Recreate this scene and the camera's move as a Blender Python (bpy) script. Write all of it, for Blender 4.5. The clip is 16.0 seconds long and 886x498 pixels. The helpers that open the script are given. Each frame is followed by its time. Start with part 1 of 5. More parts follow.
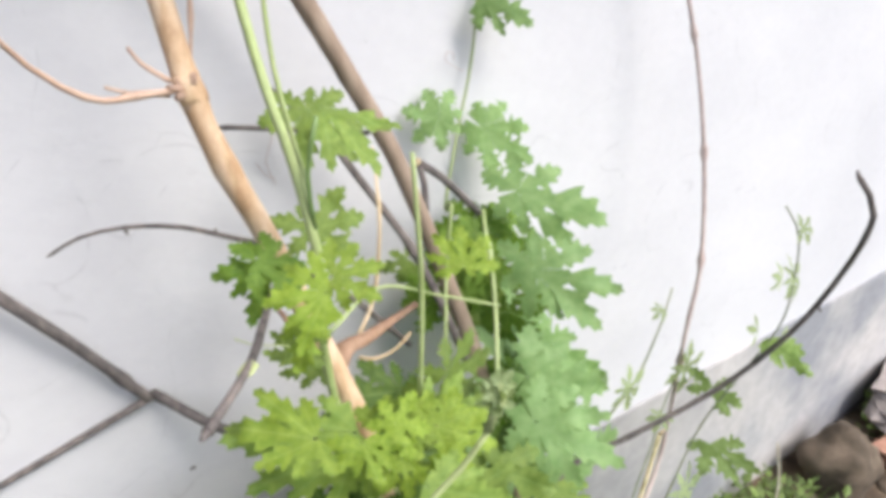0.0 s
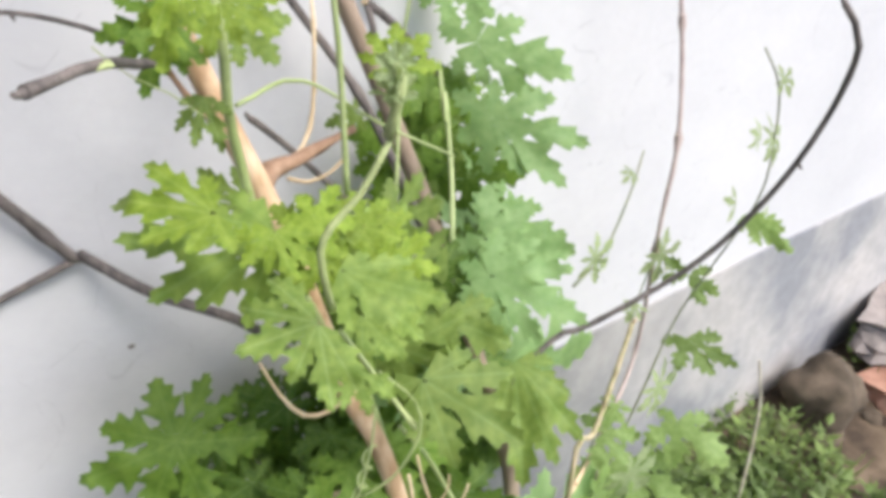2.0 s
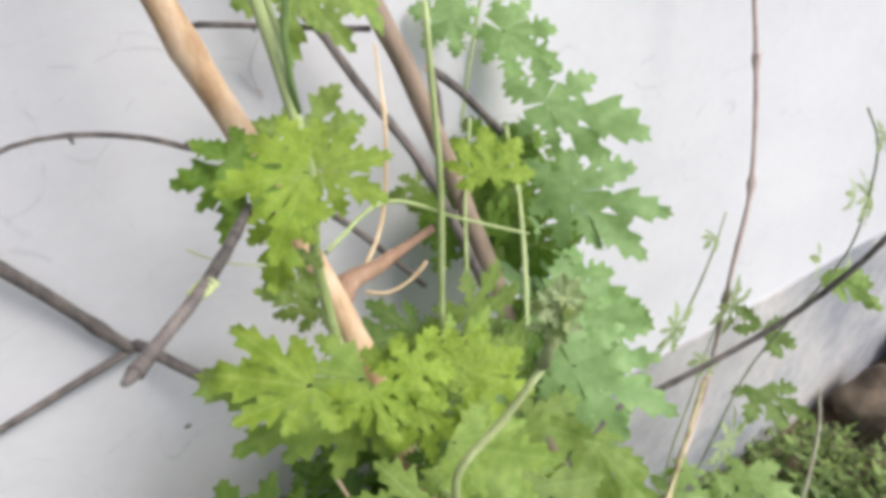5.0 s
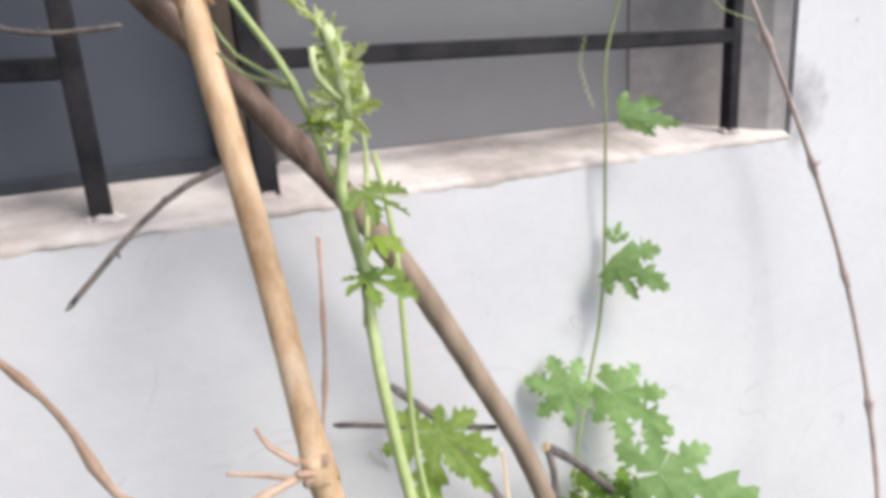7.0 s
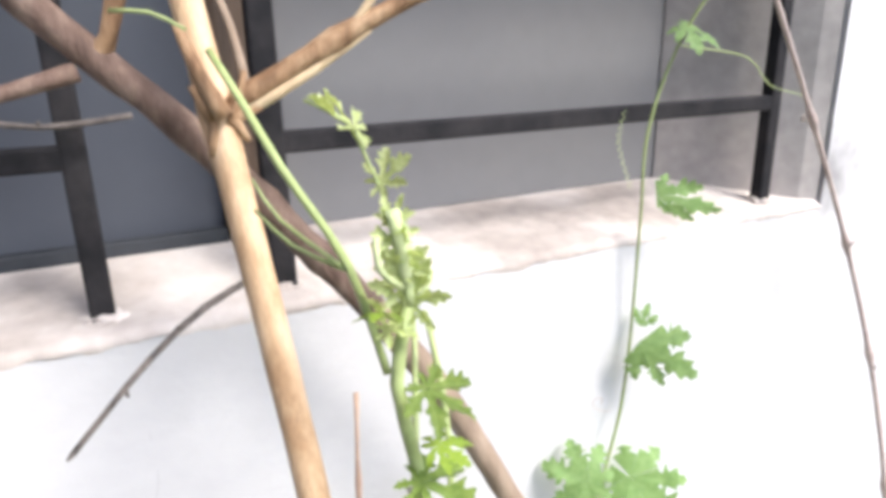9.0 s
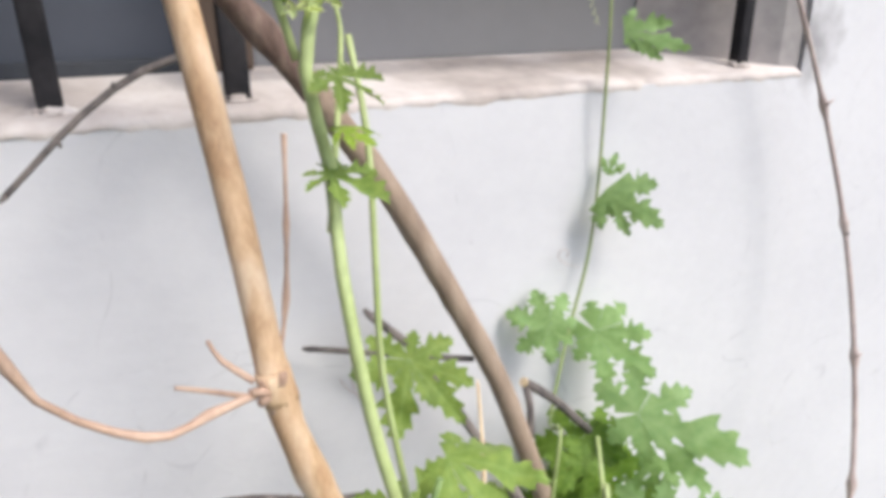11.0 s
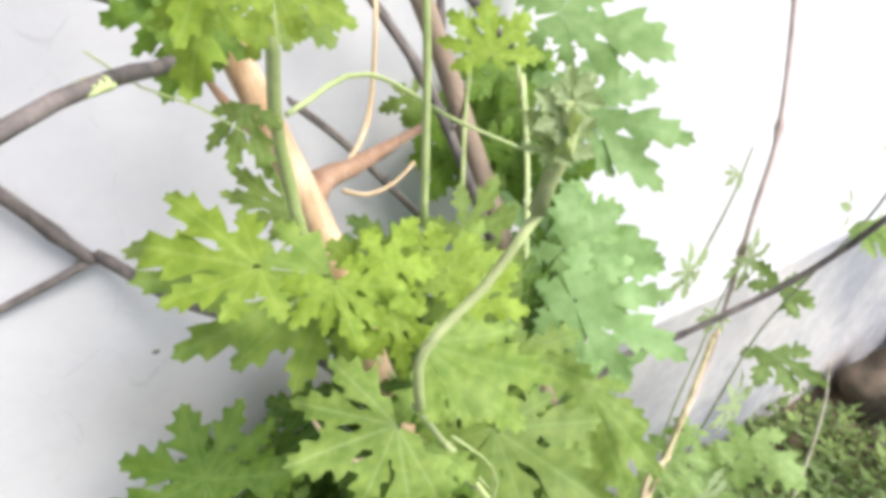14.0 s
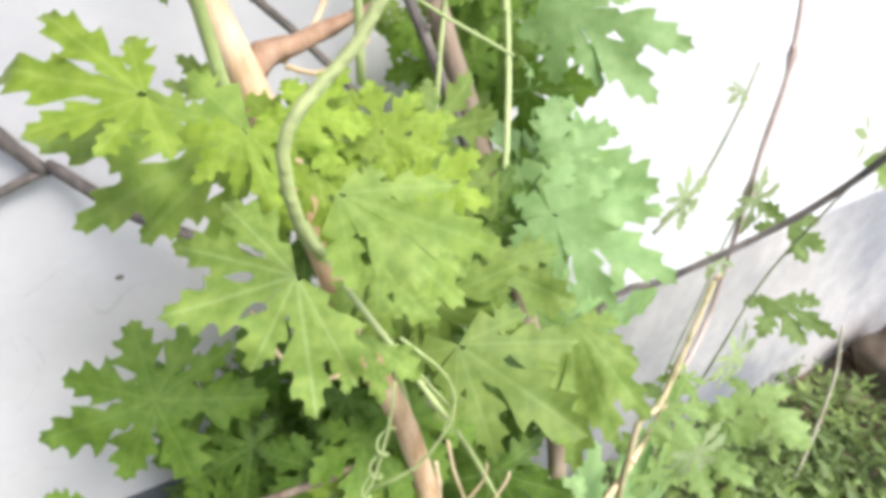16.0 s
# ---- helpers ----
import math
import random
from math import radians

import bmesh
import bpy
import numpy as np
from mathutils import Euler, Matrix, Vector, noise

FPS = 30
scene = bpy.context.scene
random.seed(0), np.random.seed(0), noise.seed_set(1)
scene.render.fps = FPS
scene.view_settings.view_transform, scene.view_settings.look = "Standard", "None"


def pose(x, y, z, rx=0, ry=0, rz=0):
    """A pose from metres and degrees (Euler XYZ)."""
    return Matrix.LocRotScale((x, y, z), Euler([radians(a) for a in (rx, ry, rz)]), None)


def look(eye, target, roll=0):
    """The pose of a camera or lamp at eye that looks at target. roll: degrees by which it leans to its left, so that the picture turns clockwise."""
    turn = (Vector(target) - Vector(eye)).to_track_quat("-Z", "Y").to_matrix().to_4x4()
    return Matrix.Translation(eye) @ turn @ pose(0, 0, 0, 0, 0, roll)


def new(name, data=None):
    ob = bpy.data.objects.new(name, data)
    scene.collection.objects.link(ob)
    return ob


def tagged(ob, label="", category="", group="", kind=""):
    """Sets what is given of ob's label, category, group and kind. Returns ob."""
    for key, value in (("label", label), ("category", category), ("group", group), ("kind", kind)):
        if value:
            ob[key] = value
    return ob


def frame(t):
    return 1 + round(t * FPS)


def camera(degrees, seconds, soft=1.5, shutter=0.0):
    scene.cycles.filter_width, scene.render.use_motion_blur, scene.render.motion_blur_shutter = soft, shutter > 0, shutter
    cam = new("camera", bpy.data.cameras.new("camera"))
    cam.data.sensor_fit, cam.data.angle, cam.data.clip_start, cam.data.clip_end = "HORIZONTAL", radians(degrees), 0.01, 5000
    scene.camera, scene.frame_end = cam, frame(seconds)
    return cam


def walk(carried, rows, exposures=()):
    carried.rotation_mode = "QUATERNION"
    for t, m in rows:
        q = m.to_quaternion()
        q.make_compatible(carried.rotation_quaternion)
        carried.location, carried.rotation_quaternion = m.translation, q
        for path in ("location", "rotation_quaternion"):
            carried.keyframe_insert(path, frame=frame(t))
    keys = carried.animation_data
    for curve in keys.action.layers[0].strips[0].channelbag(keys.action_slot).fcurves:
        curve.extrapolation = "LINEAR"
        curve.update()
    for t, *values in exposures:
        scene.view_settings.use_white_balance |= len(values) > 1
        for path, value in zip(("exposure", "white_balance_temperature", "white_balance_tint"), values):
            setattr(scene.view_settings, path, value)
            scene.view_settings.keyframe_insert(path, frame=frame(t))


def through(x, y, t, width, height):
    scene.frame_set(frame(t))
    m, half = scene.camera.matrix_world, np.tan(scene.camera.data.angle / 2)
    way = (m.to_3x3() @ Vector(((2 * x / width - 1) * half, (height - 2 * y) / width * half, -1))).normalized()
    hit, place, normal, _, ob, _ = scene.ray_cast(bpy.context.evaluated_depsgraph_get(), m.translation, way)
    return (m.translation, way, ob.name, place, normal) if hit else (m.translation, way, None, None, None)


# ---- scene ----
cam = camera(68.7, 16.0, soft=4.7)
PATH = [
    (0, (0.159, 0.117, 1.14), (1.104, 1.621, 0.221), -1.4),
    (0.5, (0.167, 0.109, 1.097), (1.084, 1.602, 0.132), -1.9),
    (1, (0.176, 0.104, 1.093), (1.087, 1.602, 0.133), -2.7),
    (1.5, (0.175, 0.106, 1.089), (1.095, 1.64, 0.195), -3.0),
    (2, (0.18, 0.091, 1.029), (1.122, 1.555, 0.044), -1.3),
    (2.4, (0.176, 0.072, 0.975), (1.079, 1.441, -0.169), -1.6),
    (2.5, (0.173, 0.062, 0.963), (1.063, 1.416, -0.209), -1.6),
    (2.8, (0.17, 0.051, 0.935), (1.03, 1.346, -0.324), -1.5),
    (3, (0.166, 0.043, 0.921), (1.002, 1.308, -0.384), -1.8),
    (3.2, (0.167, 0.042, 0.914), (1.007, 1.286, -0.408), -1.7),
    (5.3, (0.184, 0.185, 1.124), (1.064, 1.735, 0.216), -3.6),
    (5.5, (0.183, 0.191, 1.15), (1.066, 1.775, 0.307), -3.4),
    (6, (0.181, 0.2, 1.173), (1.054, 1.784, 0.318), -3.7),
    (6.5, (0.175, 0.197, 1.208), (1.031, 1.818, 0.408), -4.4),
    (7, (0.175, 0.214, 1.232), (1.006, 1.956, 0.709), -3.9),
    (7.4, (0.173, 0.248, 1.258), (1.014, 2.001, 0.79), -1.1),
    (7.7, (0.172, 0.265, 1.293), (0.987, 2.028, 0.817), -1.6),
    (8, (0.168, 0.275, 1.314), (0.974, 2.038, 0.821), -1.3),
    (8.1, (0.161, 0.283, 1.318), (1.0, 2.03, 0.823), -0.6),
    (10.5, (0.2, 0.244, 1.231), (1.064, 1.91, 0.54), -1.0),
    (11, (0.189, 0.234, 1.209), (1.022, 1.917, 0.519), -0.8),
    (11.5, (0.191, 0.211, 1.171), (0.978, 1.875, 0.388), -1.4),
    (12, (0.185, 0.217, 1.139), (0.997, 1.835, 0.29), -1.1),
    (12.5, (0.197, 0.203, 1.108), (1.04, 1.763, 0.182), -0.6),
    (13, (0.199, 0.193, 1.071), (1.064, 1.696, 0.074), -0.7),
    (13.5, (0.204, 0.19, 1.062), (1.061, 1.675, 0.032), -0.9),
    (14, (0.2, 0.182, 1.025), (1.038, 1.624, -0.078), -0.9),
    (14.5, (0.199, 0.182, 1.018), (1.031, 1.611, -0.107), -1.3),
    (15, (0.201, 0.172, 1.01), (1.043, 1.58, -0.133), -0.1),
    (15.5, (0.199, 0.162, 0.982), (1.035, 1.534, -0.209), 0.6),
    (16, (0.226, 0.171, 0.971), (1.004, 1.61, -0.179), -0.9),
]
EXPOSURES = [(0.0, 1.12), (2.0, 1.12), (2.5, 1.2), (3.2, 1.58), (5.5, 0.87), (6.5, 0.9), (7.0, 1.0), (7.5, 1.28), (8.0, 1.6), (8.2, 1.6), (10.5, 1.02), (11.5, 0.99), (12.0, 1.16), (12.5, 1.23), (13.0, 1.29), (16.0, 1.46)]
walk(cam, [(t, look(eye, target, roll)) for t, eye, target, roll in PATH], EXPOSURES)

# ---- light ----
world = bpy.data.worlds.new("world")
scene.world = world
world.use_nodes = True
wn = world.node_tree
sky = wn.nodes.new("ShaderNodeTexSky")
sky.sky_type = "NISHITA"
sky.sun_disc = False
sky.sun_elevation, sky.sun_rotation = radians(55), radians(150)
sky.air_density, sky.dust_density = 1.0, 3.0
wn.nodes["Background"].inputs["Strength"].default_value = 0.15
wn.links.new(sky.outputs["Color"], wn.nodes["Background"].inputs["Color"])
sun = new("sun", bpy.data.lights.new("sun", "SUN"))
sun.data.energy, sun.data.angle, sun.data.color = 1.2, radians(20), (1.0, 0.96, 0.9)
sun.matrix_world = look((1.5, -2.0, 4.0), (0.5, 0.6, 0.8))


# ---- materials ----
def material(name, colors, scale=20.0, rough=0.8, bump=0.3, bump_scale=120.0, stretch=(1, 1, 1), spread=(0.35, 0.65), metal=0.0, random_amount=0.0, detail=6.0, shift=(0, 0, 0), grain=0.35):
    """A surface of two or three colours mixed by two scales of noise, with fine relief."""
    m = bpy.data.materials.new(name)
    m.use_nodes = True
    t = m.node_tree
    bsdf = t.nodes["Principled BSDF"]
    co = t.nodes.new("ShaderNodeTexCoord")
    mp = t.nodes.new("ShaderNodeMapping")
    mp.inputs["Scale"].default_value = stretch
    mp.inputs["Location"].default_value = shift
    t.links.new(co.outputs["Object"], mp.inputs["Vector"])
    n1 = t.nodes.new("ShaderNodeTexNoise")
    n1.inputs["Scale"].default_value, n1.inputs["Detail"].default_value = scale, detail
    t.links.new(mp.outputs["Vector"], n1.inputs["Vector"])
    ramp = t.nodes.new("ShaderNodeValToRGB")
    el = ramp.color_ramp.elements
    el[0].position, el[1].position = spread
    el[0].color, el[1].color = (*colors[0], 1), (*colors[-1], 1)
    if len(colors) == 3:
        e = el.new((spread[0] + spread[1]) / 2)
        e.color = (*colors[1], 1)
    t.links.new(n1.outputs["Fac"], ramp.inputs["Fac"])
    out = ramp.outputs["Color"]
    n2 = t.nodes.new("ShaderNodeTexNoise")
    n2.inputs["Scale"].default_value, n2.inputs["Detail"].default_value = bump_scale, 4
    t.links.new(mp.outputs["Vector"], n2.inputs["Vector"])
    mix = t.nodes.new("ShaderNodeMixRGB")
    mix.blend_type = "OVERLAY"
    mix.inputs["Fac"].default_value = grain
    t.links.new(out, mix.inputs["Color1"])
    t.links.new(n2.outputs["Color"], mix.inputs["Color2"])
    bw = t.nodes.new("ShaderNodeRGBToBW")
    t.links.new(n2.outputs["Color"], bw.inputs["Color"])
    t.links.new(bw.outputs["Val"], mix.inputs["Color2"])
    out = mix.outputs["Color"]
    if random_amount:
        info = t.nodes.new("ShaderNodeObjectInfo")
        hsv = t.nodes.new("ShaderNodeHueSaturation")
        rng = t.nodes.new("ShaderNodeMapRange")
        rng.inputs["To Min"].default_value, rng.inputs["To Max"].default_value = 1 - random_amount, 1 + random_amount
        t.links.new(info.outputs["Random"], rng.inputs["Value"])
        t.links.new(rng.outputs["Result"], hsv.inputs["Value"])
        t.links.new(out, hsv.inputs["Color"])
        out = hsv.outputs["Color"]
    t.links.new(out, bsdf.inputs["Base Color"])
    bsdf.inputs["Roughness"].default_value, bsdf.inputs["Metallic"].default_value = rough, metal
    b = t.nodes.new("ShaderNodeBump")
    b.inputs["Strength"].default_value, b.inputs["Distance"].default_value = bump, 0.002
    t.links.new(n2.outputs["Fac"], b.inputs["Height"])
    t.links.new(b.outputs["Normal"], bsdf.inputs["Normal"])
    return m


def leaf_material(name, dark, light, vein=(0.35, 0.5, 0.2), through=0.35, per_leaf="Object", rib_paleness=0.22):
    """A thin leaf: green blade with paler veins, light passing through it."""
    m = bpy.data.materials.new(name)
    m.use_nodes = True
    t = m.node_tree
    bsdf, out = t.nodes["Principled BSDF"], t.nodes["Material Output"]
    co = t.nodes.new("ShaderNodeTexCoord")
    n1 = t.nodes.new("ShaderNodeTexNoise")
    n1.inputs["Scale"].default_value, n1.inputs["Detail"].default_value = 9, 4
    t.links.new(co.outputs["Object"], n1.inputs["Vector"])
    ramp = t.nodes.new("ShaderNodeValToRGB")
    el = ramp.color_ramp.elements
    el[0].position, el[1].position = 0.35, 0.65
    el[0].color, el[1].color = (*dark, 1), (*light, 1)
    t.links.new(n1.outputs["Fac"], ramp.inputs["Fac"])
    hsv = t.nodes.new("ShaderNodeHueSaturation")
    rng = t.nodes.new("ShaderNodeMapRange")
    if per_leaf == "Object":
        rng.inputs["To Min"].default_value, rng.inputs["To Max"].default_value = 0.8, 1.2
        t.links.new(t.nodes.new("ShaderNodeObjectInfo").outputs["Random"], rng.inputs["Value"])
    else:
        rng.inputs["To Min"].default_value, rng.inputs["To Max"].default_value = 0.45, 1.4
        t.links.new(t.nodes.new("ShaderNodeNewGeometry").outputs["Random Per Island"], rng.inputs["Value"])
        hue = t.nodes.new("ShaderNodeMapRange")
        hue.inputs["To Min"].default_value, hue.inputs["To Max"].default_value = 0.47, 0.52
        spot = t.nodes.new("ShaderNodeTexNoise")
        spot.inputs["Scale"].default_value = 4
        t.links.new(co.outputs["Object"], spot.inputs["Vector"])
        t.links.new(spot.outputs["Fac"], hue.inputs["Value"])
        t.links.new(hue.outputs["Result"], hsv.inputs["Hue"])
    t.links.new(rng.outputs["Result"], hsv.inputs["Value"])
    t.links.new(ramp.outputs["Color"], hsv.inputs["Color"])
    uv = t.nodes.new("ShaderNodeUVMap")
    uv.uv_map = "vein"
    sep = t.nodes.new("ShaderNodeSeparateXYZ")
    t.links.new(uv.outputs["UV"], sep.inputs["Vector"])
    # midrib, and side veins slanting forward to the teeth
    rib = t.nodes.new("ShaderNodeMapRange")
    rib.inputs["From Min"].default_value, rib.inputs["From Max"].default_value = 0.004, 0.022
    rib.inputs["To Min"].default_value, rib.inputs["To Max"].default_value = rib_paleness, 0.0
    t.links.new(sep.outputs["X"], rib.inputs["Value"])
    slant = t.nodes.new("ShaderNodeMath")
    slant.operation = "MULTIPLY_ADD"
    slant.inputs[1].default_value = -0.55
    t.links.new(sep.outputs["X"], slant.inputs[0])
    t.links.new(sep.outputs["Y"], slant.inputs[2])
    beat = t.nodes.new("ShaderNodeMath")
    beat.operation = "PINGPONG"
    beat.inputs[1].default_value = 0.088
    t.links.new(slant.outputs["Value"], beat.inputs[0])
    side = t.nodes.new("ShaderNodeMapRange")
    side.inputs["From Min"].default_value, side.inputs["From Max"].default_value = 0.002, 0.014
    side.inputs["To Min"].default_value, side.inputs["To Max"].default_value = 0.07, 0.0
    t.links.new(beat.outputs["Value"], side.inputs["Value"])
    vr = t.nodes.new("ShaderNodeMath")
    vr.operation = "MAXIMUM"
    t.links.new(rib.outputs["Result"], vr.inputs[0])
    t.links.new(side.outputs["Result"], vr.inputs[1])
    mix = t.nodes.new("ShaderNodeMixRGB")
    t.links.new(vr.outputs["Value"], mix.inputs["Fac"])
    t.links.new(hsv.outputs["Color"], mix.inputs["Color1"])
    mix.inputs["Color2"].default_value = (*vein, 1)
    t.links.new(mix.outputs["Color"], bsdf.inputs["Base Color"])
    bsdf.inputs["Roughness"].default_value = 0.5
    bsdf.inputs["Sheen Weight"].default_value, bsdf.inputs["Sheen Roughness"].default_value = 0.08, 0.5
    bsdf.inputs["Specular IOR Level"].default_value = 0.32
    n2 = t.nodes.new("ShaderNodeTexNoise")
    n2.inputs["Scale"].default_value = 160
    t.links.new(co.outputs["Object"], n2.inputs["Vector"])
    b = t.nodes.new("ShaderNodeBump")
    b.inputs["Strength"].default_value, b.inputs["Distance"].default_value = 0.3, 0.001
    t.links.new(n2.outputs["Fac"], b.inputs["Height"])
    t.links.new(b.outputs["Normal"], bsdf.inputs["Normal"])
    tr = t.nodes.new("ShaderNodeBsdfTranslucent")
    glow = t.nodes.new("ShaderNodeMixRGB")
    glow.blend_type = "MULTIPLY"
    glow.inputs["Fac"].default_value = 1.0
    glow.inputs["Color2"].default_value = (1.0, 1.0, 0.45, 1)
    t.links.new(mix.outputs["Color"], glow.inputs["Color1"])
    t.links.new(glow.outputs["Color"], tr.inputs["Color"])
    add = t.nodes.new("ShaderNodeMixShader")
    add.inputs["Fac"].default_value = through
    t.links.new(bsdf.outputs["BSDF"], add.inputs[1])
    t.links.new(tr.outputs["BSDF"], add.inputs[2])
    t.links.new(add.outputs["Shader"], out.inputs["Surface"])
    return m


def wall_material():
    """Old white limewash: nearly even, brushed unevenness, sparse dark specks and hairline cracks."""
    m = material("white_wall_paint", [(0.555, 0.56, 0.59), (0.635, 0.638, 0.66)], 3.2, 0.85, 0.22, 70, (1, 1, 1.6), (0.3, 0.7), grain=0.09)
    t = m.node_tree
    bsdf = t.nodes["Principled BSDF"]
    base = bsdf.inputs["Base Color"].links[0].from_socket
    co = t.nodes.new("ShaderNodeTexCoord")
    spots = t.nodes.new("ShaderNodeTexVoronoi")
    spots.inputs["Scale"].default_value = 14
    t.links.new(co.outputs["Object"], spots.inputs["Vector"])
    size = t.nodes.new("ShaderNodeTexNoise")
    size.inputs["Scale"].default_value = 60
    t.links.new(co.outputs["Object"], size.inputs["Vector"])
    some = t.nodes.new("ShaderNodeSeparateColor")
    t.links.new(spots.outputs["Color"], some.inputs["Color"])
    rad = t.nodes.new("ShaderNodeMapRange")
    rad.inputs["From Min"].default_value, rad.inputs["From Max"].default_value = 0.72, 1.0
    rad.inputs["To Min"].default_value, rad.inputs["To Max"].default_value = 0.0, 0.05
    t.links.new(some.outputs["Red"], rad.inputs["Value"])
    less = t.nodes.new("ShaderNodeMath")
    less.operation = "LESS_THAN"
    t.links.new(spots.outputs["Distance"], less.inputs[0])
    t.links.new(rad.outputs["Result"], less.inputs[1])
    soft = t.nodes.new("ShaderNodeMath")
    soft.operation = "MULTIPLY"
    t.links.new(less.outputs["Value"], soft.inputs[0])
    t.links.new(size.outputs["Fac"], soft.inputs[1])
    mix = t.nodes.new("ShaderNodeMixRGB")
    mix.inputs["Color2"].default_value = (0.2, 0.2, 0.22, 1)
    t.links.new(soft.outputs["Value"], mix.inputs["Fac"])
    t.links.new(base, mix.inputs["Color1"])
    bend = t.nodes.new("ShaderNodeTexNoise")
    bend.inputs["Scale"].default_value = 4
    t.links.new(co.outputs["Object"], bend.inputs["Vector"])
    push = t.nodes.new("ShaderNodeMixRGB")
    push.blend_type = "ADD"
    push.inputs["Fac"].default_value = 0.5
    t.links.new(co.outputs["Object"], push.inputs["Color1"])
    t.links.new(bend.outputs["Color"], push.inputs["Color2"])
    crack = t.nodes.new("ShaderNodeTexVoronoi")
    crack.feature = "DISTANCE_TO_EDGE"
    crack.inputs["Scale"].default_value = 3.5
    t.links.new(push.outputs["Color"], crack.inputs["Vector"])
    line = t.nodes.new("ShaderNodeMapRange")
    line.inputs["From Min"].default_value, line.inputs["From Max"].default_value = 0.0, 0.006
    line.inputs["To Min"].default_value, line.inputs["To Max"].default_value = 0.28, 0.0
    t.links.new(crack.outputs["Distance"], line.inputs["Value"])
    gate = t.nodes.new("ShaderNodeMath")
    gate.operation = "MULTIPLY"
    t.links.new(line.outputs["Result"], gate.inputs[0])
    part_noise = t.nodes.new("ShaderNodeMapRange")
    part_noise.inputs["From Min"].default_value, part_noise.inputs["From Max"].default_value = 0.45, 0.62
    t.links.new(size.outputs["Fac"], part_noise.inputs["Value"])
    t.links.new(part_noise.outputs["Result"], gate.inputs[1])
    mix2 = t.nodes.new("ShaderNodeMixRGB")
    mix2.inputs["Color2"].default_value = (0.3, 0.3, 0.33, 1)
    t.links.new(gate.outputs["Value"], mix2.inputs["Fac"])
    t.links.new(mix.outputs["Color"], mix2.inputs["Color1"])
    # a sooty smudge on the plaster beside the window's corner
    near = t.nodes.new("ShaderNodeVectorMath")
    near.operation = "DISTANCE"
    near.inputs[1].default_value = (0.772, 0.64, 1.178)
    t.links.new(co.outputs["Object"], near.inputs[0])
    ragged = t.nodes.new("ShaderNodeMath")
    ragged.operation = "MULTIPLY_ADD"
    ragged.inputs[1].default_value = -0.05
    t.links.new(size.outputs["Fac"], ragged.inputs[0])
    t.links.new(near.outputs["Value"], ragged.inputs[2])
    smudge = t.nodes.new("ShaderNodeMapRange")
    smudge.inputs["From Min"].default_value, smudge.inputs["From Max"].default_value = -0.02, 0.022
    smudge.inputs["To Min"].default_value, smudge.inputs["To Max"].default_value = 0.75, 0.0
    t.links.new(ragged.outputs["Value"], smudge.inputs["Value"])
    mix3 = t.nodes.new("ShaderNodeMixRGB")
    mix3.inputs["Color2"].default_value = (0.22, 0.21, 0.22, 1)
    t.links.new(smudge.outputs["Result"], mix3.inputs["Fac"])
    t.links.new(mix2.outputs["Color"], mix3.inputs["Color1"])
    t.links.new(mix3.outputs["Color"], bsdf.inputs["Base Color"])
    return m


WALL = wall_material()


def stain_and_shade(m, x0, x1, color):
    """A darker, ragged-edged end of a surface: staining, with shade put into the colour as well."""
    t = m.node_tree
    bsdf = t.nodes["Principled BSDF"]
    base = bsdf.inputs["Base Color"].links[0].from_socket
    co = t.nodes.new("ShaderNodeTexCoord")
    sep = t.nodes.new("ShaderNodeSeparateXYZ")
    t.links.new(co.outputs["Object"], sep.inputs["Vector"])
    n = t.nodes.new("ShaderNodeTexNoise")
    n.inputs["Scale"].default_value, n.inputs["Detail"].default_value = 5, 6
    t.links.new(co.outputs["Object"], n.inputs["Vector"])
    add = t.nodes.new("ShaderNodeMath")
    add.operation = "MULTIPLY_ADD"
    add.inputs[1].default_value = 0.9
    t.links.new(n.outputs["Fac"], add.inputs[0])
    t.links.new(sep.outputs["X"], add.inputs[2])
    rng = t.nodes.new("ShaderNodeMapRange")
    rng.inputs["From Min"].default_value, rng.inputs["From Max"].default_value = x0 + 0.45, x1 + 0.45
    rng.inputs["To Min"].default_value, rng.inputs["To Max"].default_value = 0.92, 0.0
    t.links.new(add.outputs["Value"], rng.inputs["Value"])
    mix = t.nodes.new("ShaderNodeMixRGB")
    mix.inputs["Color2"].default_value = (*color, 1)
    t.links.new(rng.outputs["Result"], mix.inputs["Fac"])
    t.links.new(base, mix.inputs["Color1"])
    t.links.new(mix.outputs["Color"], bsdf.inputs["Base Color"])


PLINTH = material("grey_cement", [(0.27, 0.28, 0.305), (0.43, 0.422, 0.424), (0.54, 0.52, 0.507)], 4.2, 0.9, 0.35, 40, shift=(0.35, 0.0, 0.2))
# plinth's left end: blue-grey staining, plus the plant's shade painted in
stain_and_shade(PLINTH, 0.4, 1.2, (0.068, 0.084, 0.1))
SILL = material("worn_sill_plaster", [(0.4, 0.355, 0.33), (0.58, 0.53, 0.505), (0.7, 0.66, 0.64)], 9.0, 0.9, 0.8, 80)
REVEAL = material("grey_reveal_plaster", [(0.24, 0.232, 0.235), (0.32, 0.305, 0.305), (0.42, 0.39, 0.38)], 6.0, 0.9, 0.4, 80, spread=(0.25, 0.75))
IRON = material("grey_painted_iron", [(0.015, 0.015, 0.018), (0.036, 0.034, 0.037)], 30.0, 0.75, 0.3, 200, metal=0.0)
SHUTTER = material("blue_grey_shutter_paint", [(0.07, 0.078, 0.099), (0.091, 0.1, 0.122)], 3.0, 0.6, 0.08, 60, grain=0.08)
